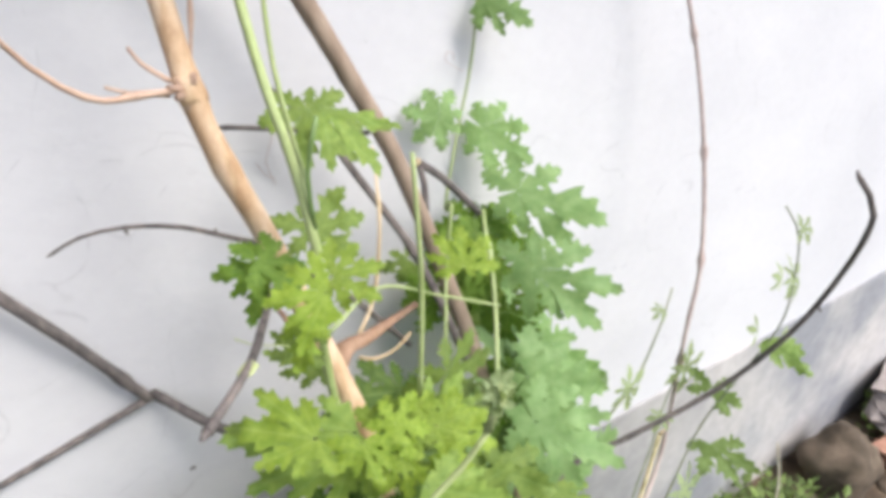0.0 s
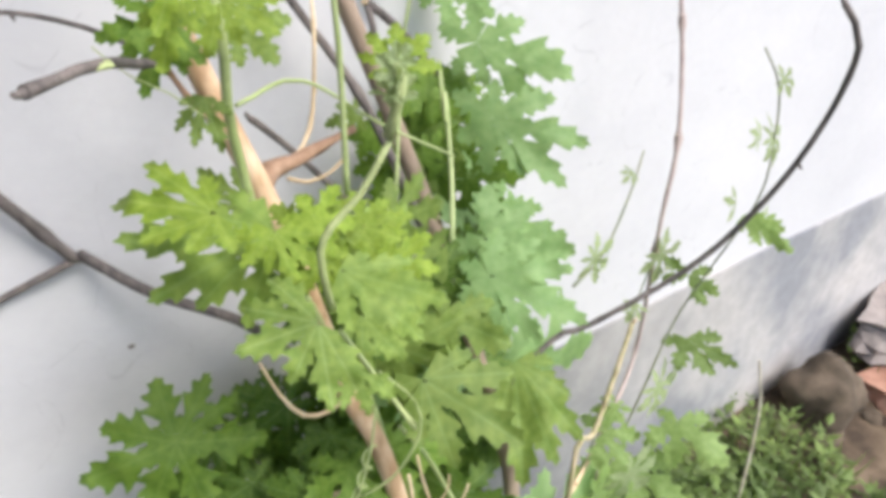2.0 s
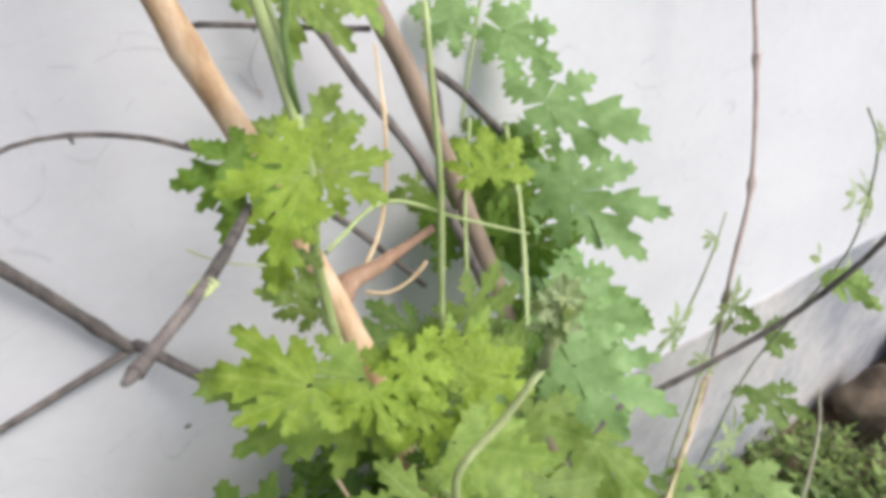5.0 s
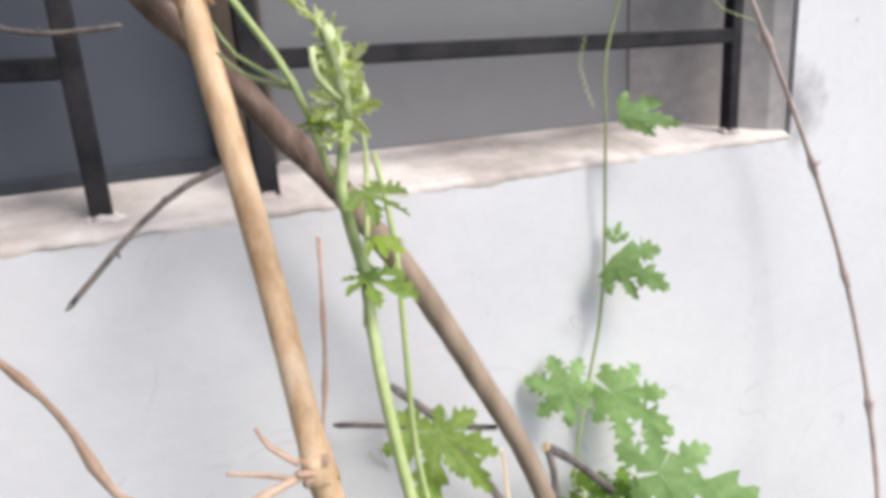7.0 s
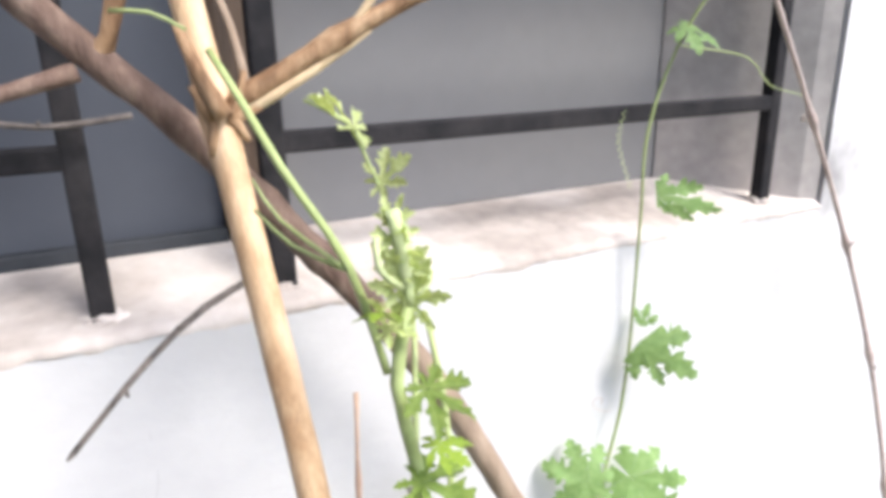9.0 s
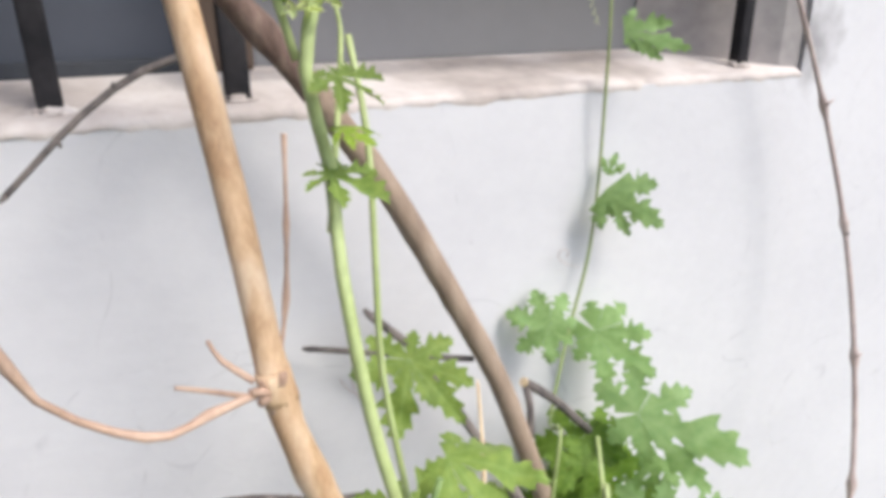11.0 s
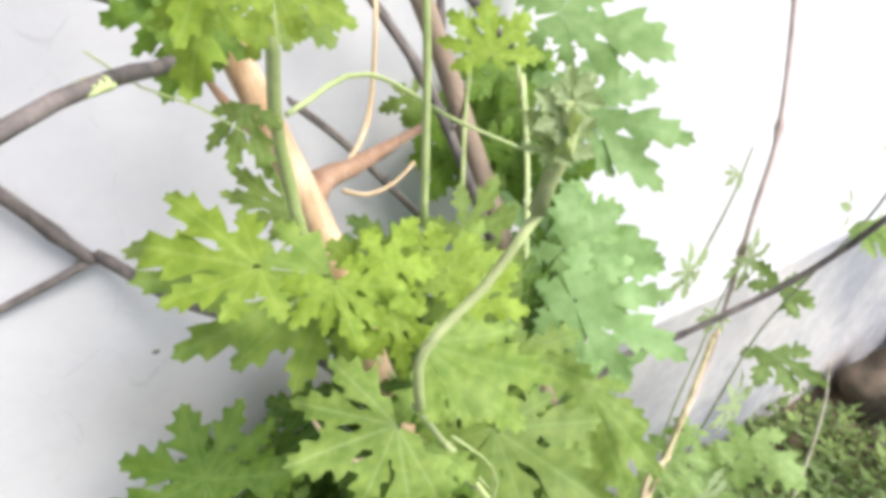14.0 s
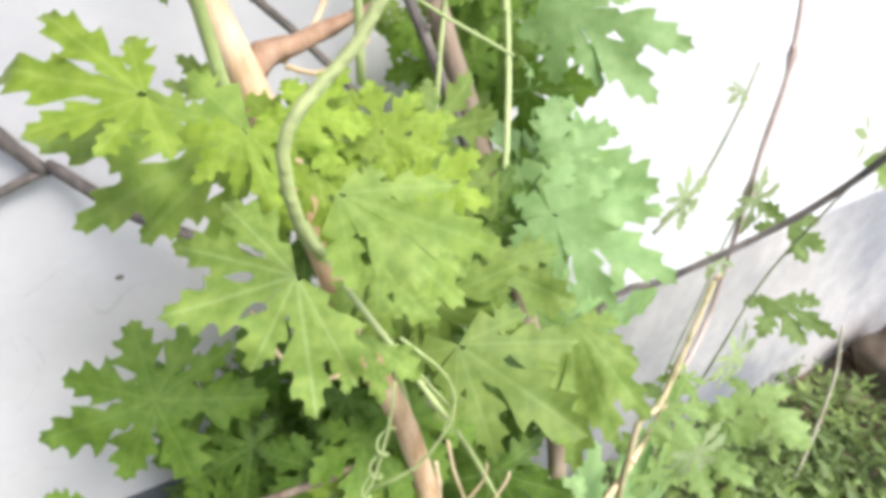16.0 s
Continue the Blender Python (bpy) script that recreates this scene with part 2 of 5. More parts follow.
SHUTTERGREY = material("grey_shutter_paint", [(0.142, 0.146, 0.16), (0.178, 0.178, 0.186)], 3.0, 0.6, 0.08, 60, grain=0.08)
for m in (IRON, SHUTTER):
    m.node_tree.nodes["Principled BSDF"].inputs["Specular IOR Level"].default_value = 0.15
WOOD = material("brown_window_wood", [(0.05, 0.032, 0.022), (0.1, 0.065, 0.045)], 10.0, 0.6, 0.3, 60, (6, 6, 1))
DARK = material("dark_gap_paint", [(0.02, 0.025, 0.033), (0.035, 0.04, 0.05)], 10.0, 0.7, 0.1)
SOIL = material("brown_soil", [(0.06, 0.042, 0.028), (0.13, 0.095, 0.062), (0.2, 0.15, 0.105)], 12.0, 0.95, 0.8, 90)
CANE = material("tan_cane_bark", [(0.47, 0.3, 0.172), (0.63, 0.44, 0.275), (0.73, 0.56, 0.39)], 30.0, 0.65, 0.3, 250, (3, 3, 1))
BROWN = material("grey_brown_bark", [(0.2, 0.145, 0.108), (0.31, 0.235, 0.178), (0.41, 0.325, 0.255)], 22.0, 0.8, 0.6, 220, (3, 3, 1), (0.2, 0.8), grain=0.25)
DARKBROWN = material("reddish_brown_bark", [(0.085, 0.052, 0.042), (0.165, 0.108, 0.087), (0.3, 0.22, 0.18)], 45.0, 0.8, 0.6, 220, (3, 3, 1), (0.25, 0.75), grain=0.25)
DARKBARK = material("dark_grey_bark", [(0.085, 0.075, 0.073), (0.2, 0.172, 0.16)], 40.0, 0.8, 0.5, 220, (3, 3, 1))
PALETWIG = material("pale_dry_twig", [(0.52, 0.39, 0.23), (0.72, 0.58, 0.39)], 40.0, 0.7, 0.4, 250)
REDTWIG = material("reddish_dry_twig", [(0.3, 0.16, 0.1), (0.48, 0.28, 0.18)], 40.0, 0.7, 0.4, 250)
STUBBARK = material("ragged_brown_bark", [(0.22, 0.125, 0.08), (0.36, 0.225, 0.15), (0.46, 0.31, 0.22)], 40.0, 0.85, 0.8, 200, (3, 3, 1), (0.25, 0.75))
GREEN = material("pale_green_stem", [(0.32, 0.4, 0.155), (0.43, 0.51, 0.24)], 30.0, 0.5, 0.2, 250)
GREENDARK = material("green_stem", [(0.1, 0.18, 0.06), (0.2, 0.3, 0.1)], 30.0, 0.5, 0.2, 250)
WALLSTEM = material("yellowish_green_stem", [(0.22, 0.29, 0.1), (0.33, 0.4, 0.17)], 30.0, 0.5, 0.2, 250)
FORKBARK = material("reddish_brown_dry_bark", [(0.2, 0.112, 0.06), (0.34, 0.21, 0.12), (0.47, 0.32, 0.2)], 40.0, 0.75, 0.6, 220, (3, 3, 1))
WHITESTRAW = material("whitish_straw", [(0.5, 0.44, 0.33), (0.68, 0.63, 0.52)], 30.0, 0.7, 0.3, 250)
TWIGBARK = material("pinkish_tan_twig", [(0.4, 0.26, 0.19), (0.56, 0.41, 0.32)], 40.0, 0.75, 0.4, 250)
SHOOTBARK = material("grey_green_shoot", [(0.2, 0.24, 0.14), (0.34, 0.36, 0.24)], 40.0, 0.7, 0.3, 250)
STALKBARK = material("green_brown_stalk", [(0.26, 0.22, 0.11), (0.4, 0.36, 0.2), (0.5, 0.42, 0.28)], 30.0, 0.7, 0.4, 220, (3, 3, 1))
MAUVE = material("pinkish_bare_stem", [(0.4, 0.31, 0.29), (0.54, 0.45, 0.425)], 40.0, 0.6, 0.3, 250)
BRICK = material("weathered_brick", [(0.32, 0.16, 0.11), (0.46, 0.27, 0.2)], 20.0, 0.9, 0.6, 120)
STONE = material("grey_brown_clod", [(0.065, 0.05, 0.034), (0.135, 0.103, 0.074)], 20.0, 0.95, 0.8, 100)
LEAF = leaf_material("bitter_gourd_leaf", (0.15, 0.242, 0.044), (0.235, 0.33, 0.074), through=0.3)
# deeper green of lower and back leaves, part of it painted shade
LEAFDIM = leaf_material("dim_green_leaf", (0.098, 0.192, 0.02), (0.162, 0.268, 0.038), (0.26, 0.38, 0.11), 0.3)
LEAFVEINED = leaf_material("pale_veined_leaf", (0.15, 0.242, 0.044), (0.225, 0.318, 0.07), (0.4, 0.52, 0.24), 0.3, rib_paleness=0.34)
# bluish green, with the haze over the right-hand leaves mixed into the colour
LEAFHAZED = leaf_material("hazed_bluish_leaf", (0.208, 0.352, 0.132), (0.292, 0.445, 0.19), (0.3, 0.43, 0.22), 0.36)
LEAFTIP = leaf_material("pale_tip_leaf", (0.48, 0.58, 0.26), (0.64, 0.72, 0.42), (0.58, 0.66, 0.42), 0.45)
LEAFYOUNG = leaf_material("young_yellow_green_leaf", (0.186, 0.295, 0.03), (0.274, 0.382, 0.052), (0.42, 0.52, 0.19), 0.33)
# leaf green darkened for inner leaves: the foliage's shade is in the colour
LEAFSHADE = leaf_material("shaded_inner_leaf", (0.062, 0.132, 0.014), (0.115, 0.2, 0.026), through=0.25)
FUZZ = material("downy_pale_green", [(0.38, 0.45, 0.19), (0.47, 0.54, 0.26)], 40.0, 0.9, 0.4, 400, grain=0.1)
TIPFUZZ = material("downy_yellow_green", [(0.45, 0.53, 0.27), (0.55, 0.62, 0.36)], 60.0, 0.9, 0.4, 400, grain=0.12)
PALESTEM = material("whitish_green_stem", [(0.48, 0.51, 0.42), (0.56, 0.59, 0.5)], 60.0, 0.9, 0.3, 400, grain=0.1)
SLAB = material("grey_pink_masonry", [(0.22, 0.195, 0.185), (0.38, 0.33, 0.31)], 14.0, 0.9, 0.6, 90)
ORANGE = material("orange_red_skin", [(0.55, 0.1, 0.03), (0.7, 0.2, 0.06)], 20.0, 0.4, 0.1)
PLASTIC = material("whitish_plastic_film", [(0.3, 0.34, 0.32), (0.58, 0.62, 0.6)], 40.0, 0.25, 0.8, 90)
# small-leaf green, made paler still by haze put into the colour
LEAFPALE = leaf_material("pale_small_leaf", (0.225, 0.34, 0.11), (0.315, 0.445, 0.168), (0.4, 0.52, 0.28), 0.45)
LEAFDOWN = leaf_material("downy_young_leaf", (0.29, 0.38, 0.19), (0.41, 0.5, 0.29), (0.4, 0.48, 0.3), 0.4)
WEED = leaf_material("weed_leaf", (0.085, 0.145, 0.028), (0.185, 0.265, 0.065), per_leaf="Island")


# ---- helpers for meshes ----
def mesh_of(name, bm, mat):
    me = bpy.data.meshes.new(name)
    bm.to_mesh(me)
    bm.free()
    me.materials.append(mat)
    return me


def part(name, bm, mat, parent, label=""):
    ob = new(name, mesh_of(name, bm, mat))
    ob.parent = parent
    return tagged(ob, label)


def thing(name, at, label, category, group="", kind=""):
    ob = new(name)
    ob.location = at
    return tagged(ob, label, category, group, kind)


def box(bm, lo, hi, bevel=0.0):
    got = bmesh.ops.create_cube(bm, size=1.0)["verts"]
    size = [b - a for a, b in zip(lo, hi)]
    mid = [(a + b) / 2 for a, b in zip(lo, hi)]
    bmesh.ops.transform(bm, matrix=Matrix.Translation(mid) @ Matrix.Diagonal((*size, 1)), verts=got)
    if bevel:
        edges = list({e for v in got for e in v.link_edges})
        bmesh.ops.bevel(bm, geom=edges, offset=bevel, segments=2, profile=0.6, affect="EDGES")
    return bm


def smooth_line(points, step=0.012):
    """A Catmull-Rom line through the points, in even small steps, as vectors with their share of the length."""
    p = [Vector(q) for q in points]
    p = [2 * p[0] - p[1]] + p + [2 * p[-1] - p[-2]]
    out = []
    for i in range(1, len(p) - 2):
        n = max(2, int((p[i + 1] - p[i]).length / step))
        for k in range(n):
            u = k / n
            out.append(0.5 * (2 * p[i] + (p[i + 1] - p[i - 1]) * u + (2 * p[i - 1] - 5 * p[i] + 4 * p[i + 1] - p[i + 2]) * u * u
                              + (3 * p[i] - p[i - 1] - 3 * p[i + 1] + p[i + 2]) * u ** 3))
    out.append(p[-2])
    return out


def tube(bm, line, r0, r1, sides=10, knots=(), knot_size=1.35, rough=0.06, seed=0.0, origin=(0, 0, 0)):
    """A tapering round stem along a line, with swollen nodes at the given shares of it and a slightly uneven girth."""
    line = [q - Vector(origin) for q in line]
    n, rings = len(line), []
    up = Vector((0.3, -0.9, 0.2)).normalized()
    total = sum((line[i + 1] - line[i]).length for i in range(n - 1))
    run = 0.0
    for i, q in enumerate(line):
        if i:
            run += (q - line[i - 1]).length
        d = (line[min(i + 1, n - 1)] - line[max(i - 1, 0)]).normalized()
        a = d.cross(up).normalized()
        b = d.cross(a).normalized()
        s = run / total
        r = r0 + (r1 - r0) * s
        for k in knots:
            r *= 1 + (knot_size - 1) * math.exp(-((run - k * total) / (1.3 * max(r0, 0.003))) ** 2)
        ring = []
        for j in range(sides):
            w = 2 * math.pi * j / sides
            rr = r * (1 + rough * noise.noise(q * 60 + Vector((math.cos(w), math.sin(w), seed)) * 1.5))
            ring.append(bm.verts.new(q + (a * math.cos(w) + b * math.sin(w)) * rr))
        rings.append(ring)
    for u, v in zip(rings, rings[1:]):
        for j in range(sides):
            f = bm.faces.new((u[j], u[(j + 1) % sides], v[(j + 1) % sides], v[j]))
            f.smooth = True
    for ring in (rings[0], rings[-1]):
        mid = bm.verts.new(sum((v.co for v in ring), Vector()) / sides)
        for j in range(sides):
            bm.faces.new((ring[j], ring[(j + 1) % sides], mid))
    bmesh.ops.recalc_face_normals(bm, faces=bm.faces[:])
    return bm


def stem(name, points, r0, r1, mat, parent=None, label="", category="", group="", knots=(), knot_size=1.35, sides=10, rough=0.06):
    """One stem or stick, a part of its parent or a thing of its own."""
    line = smooth_line(points)
    origin = parent.location if parent is not None else line[-1]
    bm = tube(bmesh.new(), line, r0, r1, sides, knots, knot_size, rough, len(points) * 1.7, origin)
    ob = new(name, mesh_of(name, bm, mat))
    if parent is not None:
        ob.parent = parent
    else:
        ob.location = origin
    return tagged(ob, label, category, group)


# ---- leaves ----
# one half of a lobe: place along the midrib, place of the edge along it, half width there
LOBE_EDGE = [(0.33, 0.35, 0.1), (0.38, 0.42, 0.135), (0.43, 0.5, 0.21), (0.47, 0.57, 0.268), (0.5, 0.635, 0.3), (0.54, 0.63, 0.225), (0.575, 0.645, 0.165), (0.61, 0.69, 0.168), (0.65, 0.76, 0.212),
             (0.685, 0.825, 0.225), (0.73, 0.822, 0.15), (0.78, 0.845, 0.1), (0.83, 0.905, 0.11), (0.87, 0.95, 0.115), (0.91, 0.95, 0.065), (0.95, 0.97, 0.035)]


SEVEN_LOBES = ((50, 0.92), (-50, 0.92), (97, 0.72), (-97, 0.72), (140, 0.45), (-140, 0.45))


def leaf_mesh(name, mat, seed=0, cup=0.12, droop=0.22, sinus=0.3, ruffle=0.12, slim=1.0, lobes=SEVEN_LOBES, wander=5.0):
    """A palmate leaf of unit length: lobes round the stalk's end, each narrow at its foot, broad beyond, with a few coarse forward teeth.
    The stalk joins at the origin; the middle lobe points along +y, the others at the given angles with the given reach, and the blade's face looks along +z."""
    rnd = random.Random(seed)
    bm = bmesh.new()
    uvl = bm.loops.layers.uv.new("vein")
    hub = bm.verts.new((0, 0, 0))
    across = (-1.0, -0.62, -0.28, 0.0, 0.28, 0.62, 1.0)
    fan = sorted(((0, 1.0), *lobes))
    for k, (base_angle, reach) in enumerate(fan):
        before = base_angle - fan[k - 1][0] if k else 360 + base_angle - fan[-1][0]
        after = fan[k + 1][0] - base_angle if k + 1 < len(fan) else 360 + fan[0][0] - base_angle
        a = radians(base_angle + (rnd.uniform(-wander, wander) if base_angle else 0))
        sides = {-1: radians(min(before / 2, 33)), 1: radians(min(after / 2, 33))}
        reach *= rnd.uniform(1 - 0.022 * wander, 1 + 0.012 * wander) if base_angle else 1.0
        bend, twist, fold = droop * rnd.uniform(0.6, 1.5), rnd.uniform(-0.35, 0.35) * cup * 3, cup * rnd.uniform(0.4, 1.3)
        deep = sinus * rnd.uniform(0.85, 1.15) / reach ** 0.5
        rows = []
        for r in (0.09, 0.19, deep):
            r = min(r, 0.85 * deep) if r < deep else r
            rows.append((r, [(r * math.cos(sides[s]), s * r * math.sin(sides[s])) for s in (-1, 1)]))
        girth = {s: rnd.uniform(0.85, 1.1) * min(1.12, max(0.55, math.tan(sides[s]) / 0.44)) for s in (-1, 1)}
        slide = {s: rnd.uniform(-0.03, 0.015) for s in (-1, 1)}
        for um, ue, ve in LOBE_EDGE:
            um, ue = max(um, deep + 0.02 + 0.3 * (um - 0.35)), max(ue, deep + 0.03 + 0.3 * (ue - 0.37))
            edge = []
            for side in (-1, 1):
                w = slim * ve * rnd.uniform(0.95, 1.05) * girth[side]
                edge.append((ue + slide[side] + rnd.uniform(-0.006, 0.006), side * w))
            rows.append((um, edge))

        def place(u, v):
            r = math.hypot(u, v)
            z = -bend * r * r * 0.9 + fold * abs(v) * (0.3 + u) - 0.12 * v * v + twist * v * u
            x, y = v * reach, u * reach
            q = Vector((x * math.cos(a) + y * math.sin(a), -x * math.sin(a) + y * math.cos(a), z * reach))
            q.z += ruffle * r * reach * noise.noise(Vector((q.x * 3.0, q.y * 3.0, seed * 0.37)))
            q.z += 0.02 * r * noise.noise(Vector((q.x * 9.0, q.y * 9.0, seed * 0.71)))
            return q

        rings = []
        for um, (lo, hi) in rows:
            ring = []
            for s in across:
                ue, ve = lo if s < 0 else hi
                u, v = um + (ue - um) * abs(s) ** 1.3, abs(s) * ve
                ring.append((bm.verts.new(place(u, v)), abs(v), u))
            rings.append(ring)
        tip = (bm.verts.new(place(1.0, 0.0)), 0.0, 1.0)

        def face(corners):
            f = bm.faces.new([c[0] for c in corners])
            f.smooth = True
            for loop, c in zip(f.loops, corners):
                loop[uvl].uv = (c[1], c[2])

        for k in range(6):
            face([(hub, 0.0, 0.0), rings[0][k + 1], rings[0][k]])
            for u, v in zip(rings, rings[1:]):
                face([u[k], u[k + 1], v[k + 1], v[k]])
            face([rings[-1][k], rings[-1][k + 1], tip])
    bmesh.ops.remove_doubles(bm, verts=bm.verts[:], dist=0.004)
    bmesh.ops.recalc_face_normals(bm, faces=bm.faces[:])
    return mesh_of(name, bm, mat)


def leaf_set(prefix, mat, count, **kw):
    return [leaf_mesh(prefix, mat, seed=31 * k + len(prefix), **kw) for k in range(count)]


BIG = leaf_set("leaf_blade", LEAF, 8, cup=0.12, droop=0.34, sinus=0.27, slim=0.93)
YOUNG = leaf_set("young_blade", LEAFYOUNG, 6, cup=0.16, droop=0.35, sinus=0.26, slim=0.88)
PALE = leaf_set("pale_blade", LEAFPALE, 4, cup=0.2, droop=0.25, sinus=0.2, slim=0.8)
# shoot leaves take the paler downy green to stand in for the glare's veil
SPROUT = leaf_set("sprout_blade", LEAFDOWN, 4, cup=0.2, droop=0.25, sinus=0.2, slim=0.8)
SHADED = leaf_set("deep_blade", LEAFSHADE, 6, cup=0.1, droop=0.32, sinus=0.3)
FOLDED = leaf_set("folded_blade", LEAFDOWN, 4, cup=0.7, droop=-0.2, sinus=0.26, ruffle=0.2)
TIPLEAF = leaf_set("tip_blade", LEAFTIP, 4, cup=0.8, droop=-0.1, sinus=0.22, ruffle=0.2, slim=0.7)
MIDGREEN = leaf_set("mid_blade", LEAFDIM, 5, cup=0.12, droop=0.32, sinus=0.28)
HALF = leaf_set("half_folded_blade", LEAF, 3, cup=0.6, droop=0.15, sinus=0.24, slim=0.85)
WALLLEAF = leaf_set("wall_blade", LEAFHAZED, 4, cup=0.15, droop=0.4, sinus=0.27, slim=0.98)
HANG = leaf_set("hanging_blade", LEAFHAZED, 6, cup=0.12, droop=0.36, sinus=0.18, slim=0.76)


def leaf(meshes, k, hub, tip, size, parent, face=(-0.45, -0.75, 0.45), stalk=None, mat=None, name="leaf"):
    """A leaf with its stalk's end at hub, its middle lobe towards tip, its face turned to the given side."""
    hub, tip, face = Vector(hub), Vector(tip), Vector(face).normalized()
    y = (tip - hub).normalized()
    z = (face - face.dot(y) * y).normalized()
    x = y.cross(z)
    m = Matrix((x, y, z)).transposed().to_4x4()
    ob = new(name, meshes[k % len(meshes)])
    ob.parent = parent
    ob.matrix_local = Matrix.Translation(hub - parent.location) @ m @ Matrix.Scale(size, 4)
    if stalk is not None:
        s = Vector(stalk)
        mid = (s + hub) / 2 + Vector((0, 0, 0.05 * (s - hub).length)) - z * 0.004
        st = stem("leaf_stalk", [s, mid, hub], 0.001, 0.0008, mat or GREEN, parent, sides=6)
        st.parent = ob
        st.matrix_parent_inverse = ob.matrix_local.inverted()
    return ob


# ---- lines of the sticks and stems: points in metres ----
L_CANE = [(0.203, 0.545, 1.346), (0.212, 0.532, 1.276), (0.225, 0.502, 1.144), (0.231, 0.48, 1.06), (0.241, 0.474, 1.015), (0.255, 0.468, 0.973), (0.272, 0.455, 0.908), (0.288, 0.44, 0.842), (0.314, 0.43, 0.711), (0.332, 0.42, 0.645), (0.354, 0.41, 0.506), (0.374, 0.39, 0.386), (0.424, 0.38, 0.202), (0.457, 0.36, 0.0)]
L_TWIG_LEFT = [(0.228, 0.478, 1.061), (0.202, 0.465, 1.064), (0.187, 0.455, 1.066), (0.171, 0.45, 1.076), (0.153, 0.44, 1.1), (0.146, 0.43, 1.131), (0.142, 0.42, 1.149), (0.136, 0.41, 1.166), (0.132, 0.4, 1.182)]
L_TWIG_SMALL = [(0.222, 0.478, 1.066), (0.211, 0.485, 1.075), (0.207, 0.49, 1.083)]
L_TWIG_MID = [(0.22, 0.478, 1.059), (0.204, 0.49, 1.06), (0.192, 0.49, 1.065)]
L_TWIG_UP = [(0.229, 0.478, 1.065), (0.235, 0.483, 1.075), (0.24, 0.487, 1.096), (0.243, 0.49, 1.117), (0.247, 0.5, 1.135), (0.25, 0.505, 1.162)]
L_FORK_RIGHT = [(0.215, 0.53, 1.279), (0.256, 0.52, 1.303), (0.299, 0.51, 1.325), (0.348, 0.5, 1.351)]
L_FORK_STRIP = [(0.218, 0.528, 1.276), (0.247, 0.522, 1.292), (0.269, 0.517, 1.307)]
L_FORK_STRIP_B = [(0.259, 0.52, 1.304), (0.27, 0.515, 1.318), (0.272, 0.515, 1.327)]
L_STRIP_BACK = [(0.227, 0.545, 1.281), (0.225, 0.56, 1.31), (0.214, 0.57, 1.347)]
L_CANE_STUB = [(0.28, 0.447, 0.871), (0.293, 0.46, 0.877), (0.309, 0.461, 0.879), (0.327, 0.462, 0.884), (0.354, 0.465, 0.89)]
L_STUB_STRIP = [(0.3, 0.452, 0.873), (0.312, 0.45, 0.868), (0.327, 0.449, 0.871), (0.34, 0.45, 0.879)]
L_BRANCH = [(0.123, 0.585, 1.352), (0.146, 0.58, 1.328), (0.173, 0.575, 1.299), (0.206, 0.57, 1.266), (0.284, 0.575, 1.17), (0.324, 0.572, 1.109), (0.357, 0.57, 1.046), (0.395, 0.57, 0.971), (0.416, 0.565, 0.913), (0.44, 0.56, 0.839), (0.458, 0.53, 0.746), (0.466, 0.45, 0.584), (0.466, 0.42, 0.488), (0.466, 0.4, 0.0)]
L_BRANCH_UP = [(0.175, 0.575, 1.298), (0.18, 0.571, 1.306), (0.185, 0.57, 1.322), (0.189, 0.57, 1.338), (0.191, 0.57, 1.353)]
L_BRANCH_LEFT = [(0.167, 0.575, 1.293), (0.141, 0.57, 1.286), (0.115, 0.565, 1.279)]
L_BRANCH_DARK = [(0.098, 0.636, 1.284), (0.132, 0.64, 1.269), (0.158, 0.642, 1.267), (0.187, 0.643, 1.27)]
L_STICK_H = [(0.279, 0.62, 0.997), (0.3, 0.61, 0.995), (0.323, 0.6, 0.992), (0.38, 0.575, 0.985)]
L_STICK_D = [(0.318, 0.6, 1.02), (0.344, 0.585, 0.993), (0.363, 0.575, 0.956), (0.397, 0.545, 0.888), (0.42, 0.53, 0.822), (0.438, 0.52, 0.761)]
L_STICK_LOW = [(0.319, 0.57, 0.875), (0.356, 0.58, 0.833), (0.414, 0.59, 0.755)]
L_STICK_ARCH = [(0.145, 0.52, 0.97), (0.161, 0.525, 0.974), (0.186, 0.53, 0.972), (0.22, 0.54, 0.959), (0.262, 0.55, 0.933), (0.295, 0.565, 0.912)]
L_STICK_FORK = [(0.041, 0.6, 1.015), (0.088, 0.615, 0.931), (0.135, 0.62, 0.852), (0.176, 0.63, 0.773), (0.181, 0.63, 0.774), (0.221, 0.6, 0.739), (0.279, 0.57, 0.704), (0.316, 0.53, 0.67)]
L_STICK_FORK_B = [(0.175, 0.63, 0.771), (0.107, 0.635, 0.749), (0.029, 0.635, 0.728)]
L_STICK_CROSS = [(0.18, 0.31, 0.979), (0.204, 0.339, 0.978), (0.223, 0.382, 0.967), (0.241, 0.425, 0.957)]
L_STICK_CUT = [(0.429, 0.585, 0.947), (0.455, 0.585, 0.926), (0.499, 0.59, 0.878)]
L_STICK_CUT_B = [(0.43, 0.585, 0.945), (0.432, 0.58, 0.928), (0.43, 0.575, 0.904)]
L_TWIG_YELLOW = [(0.372, 0.555, 0.979), (0.361, 0.53, 0.958), (0.351, 0.51, 0.935), (0.337, 0.5, 0.884), (0.304, 0.47, 0.869)]
L_STICK_WINDOW = [(0.14, 0.56, 1.136), (0.175, 0.57, 1.167), (0.203, 0.58, 1.184), (0.231, 0.59, 1.192)]
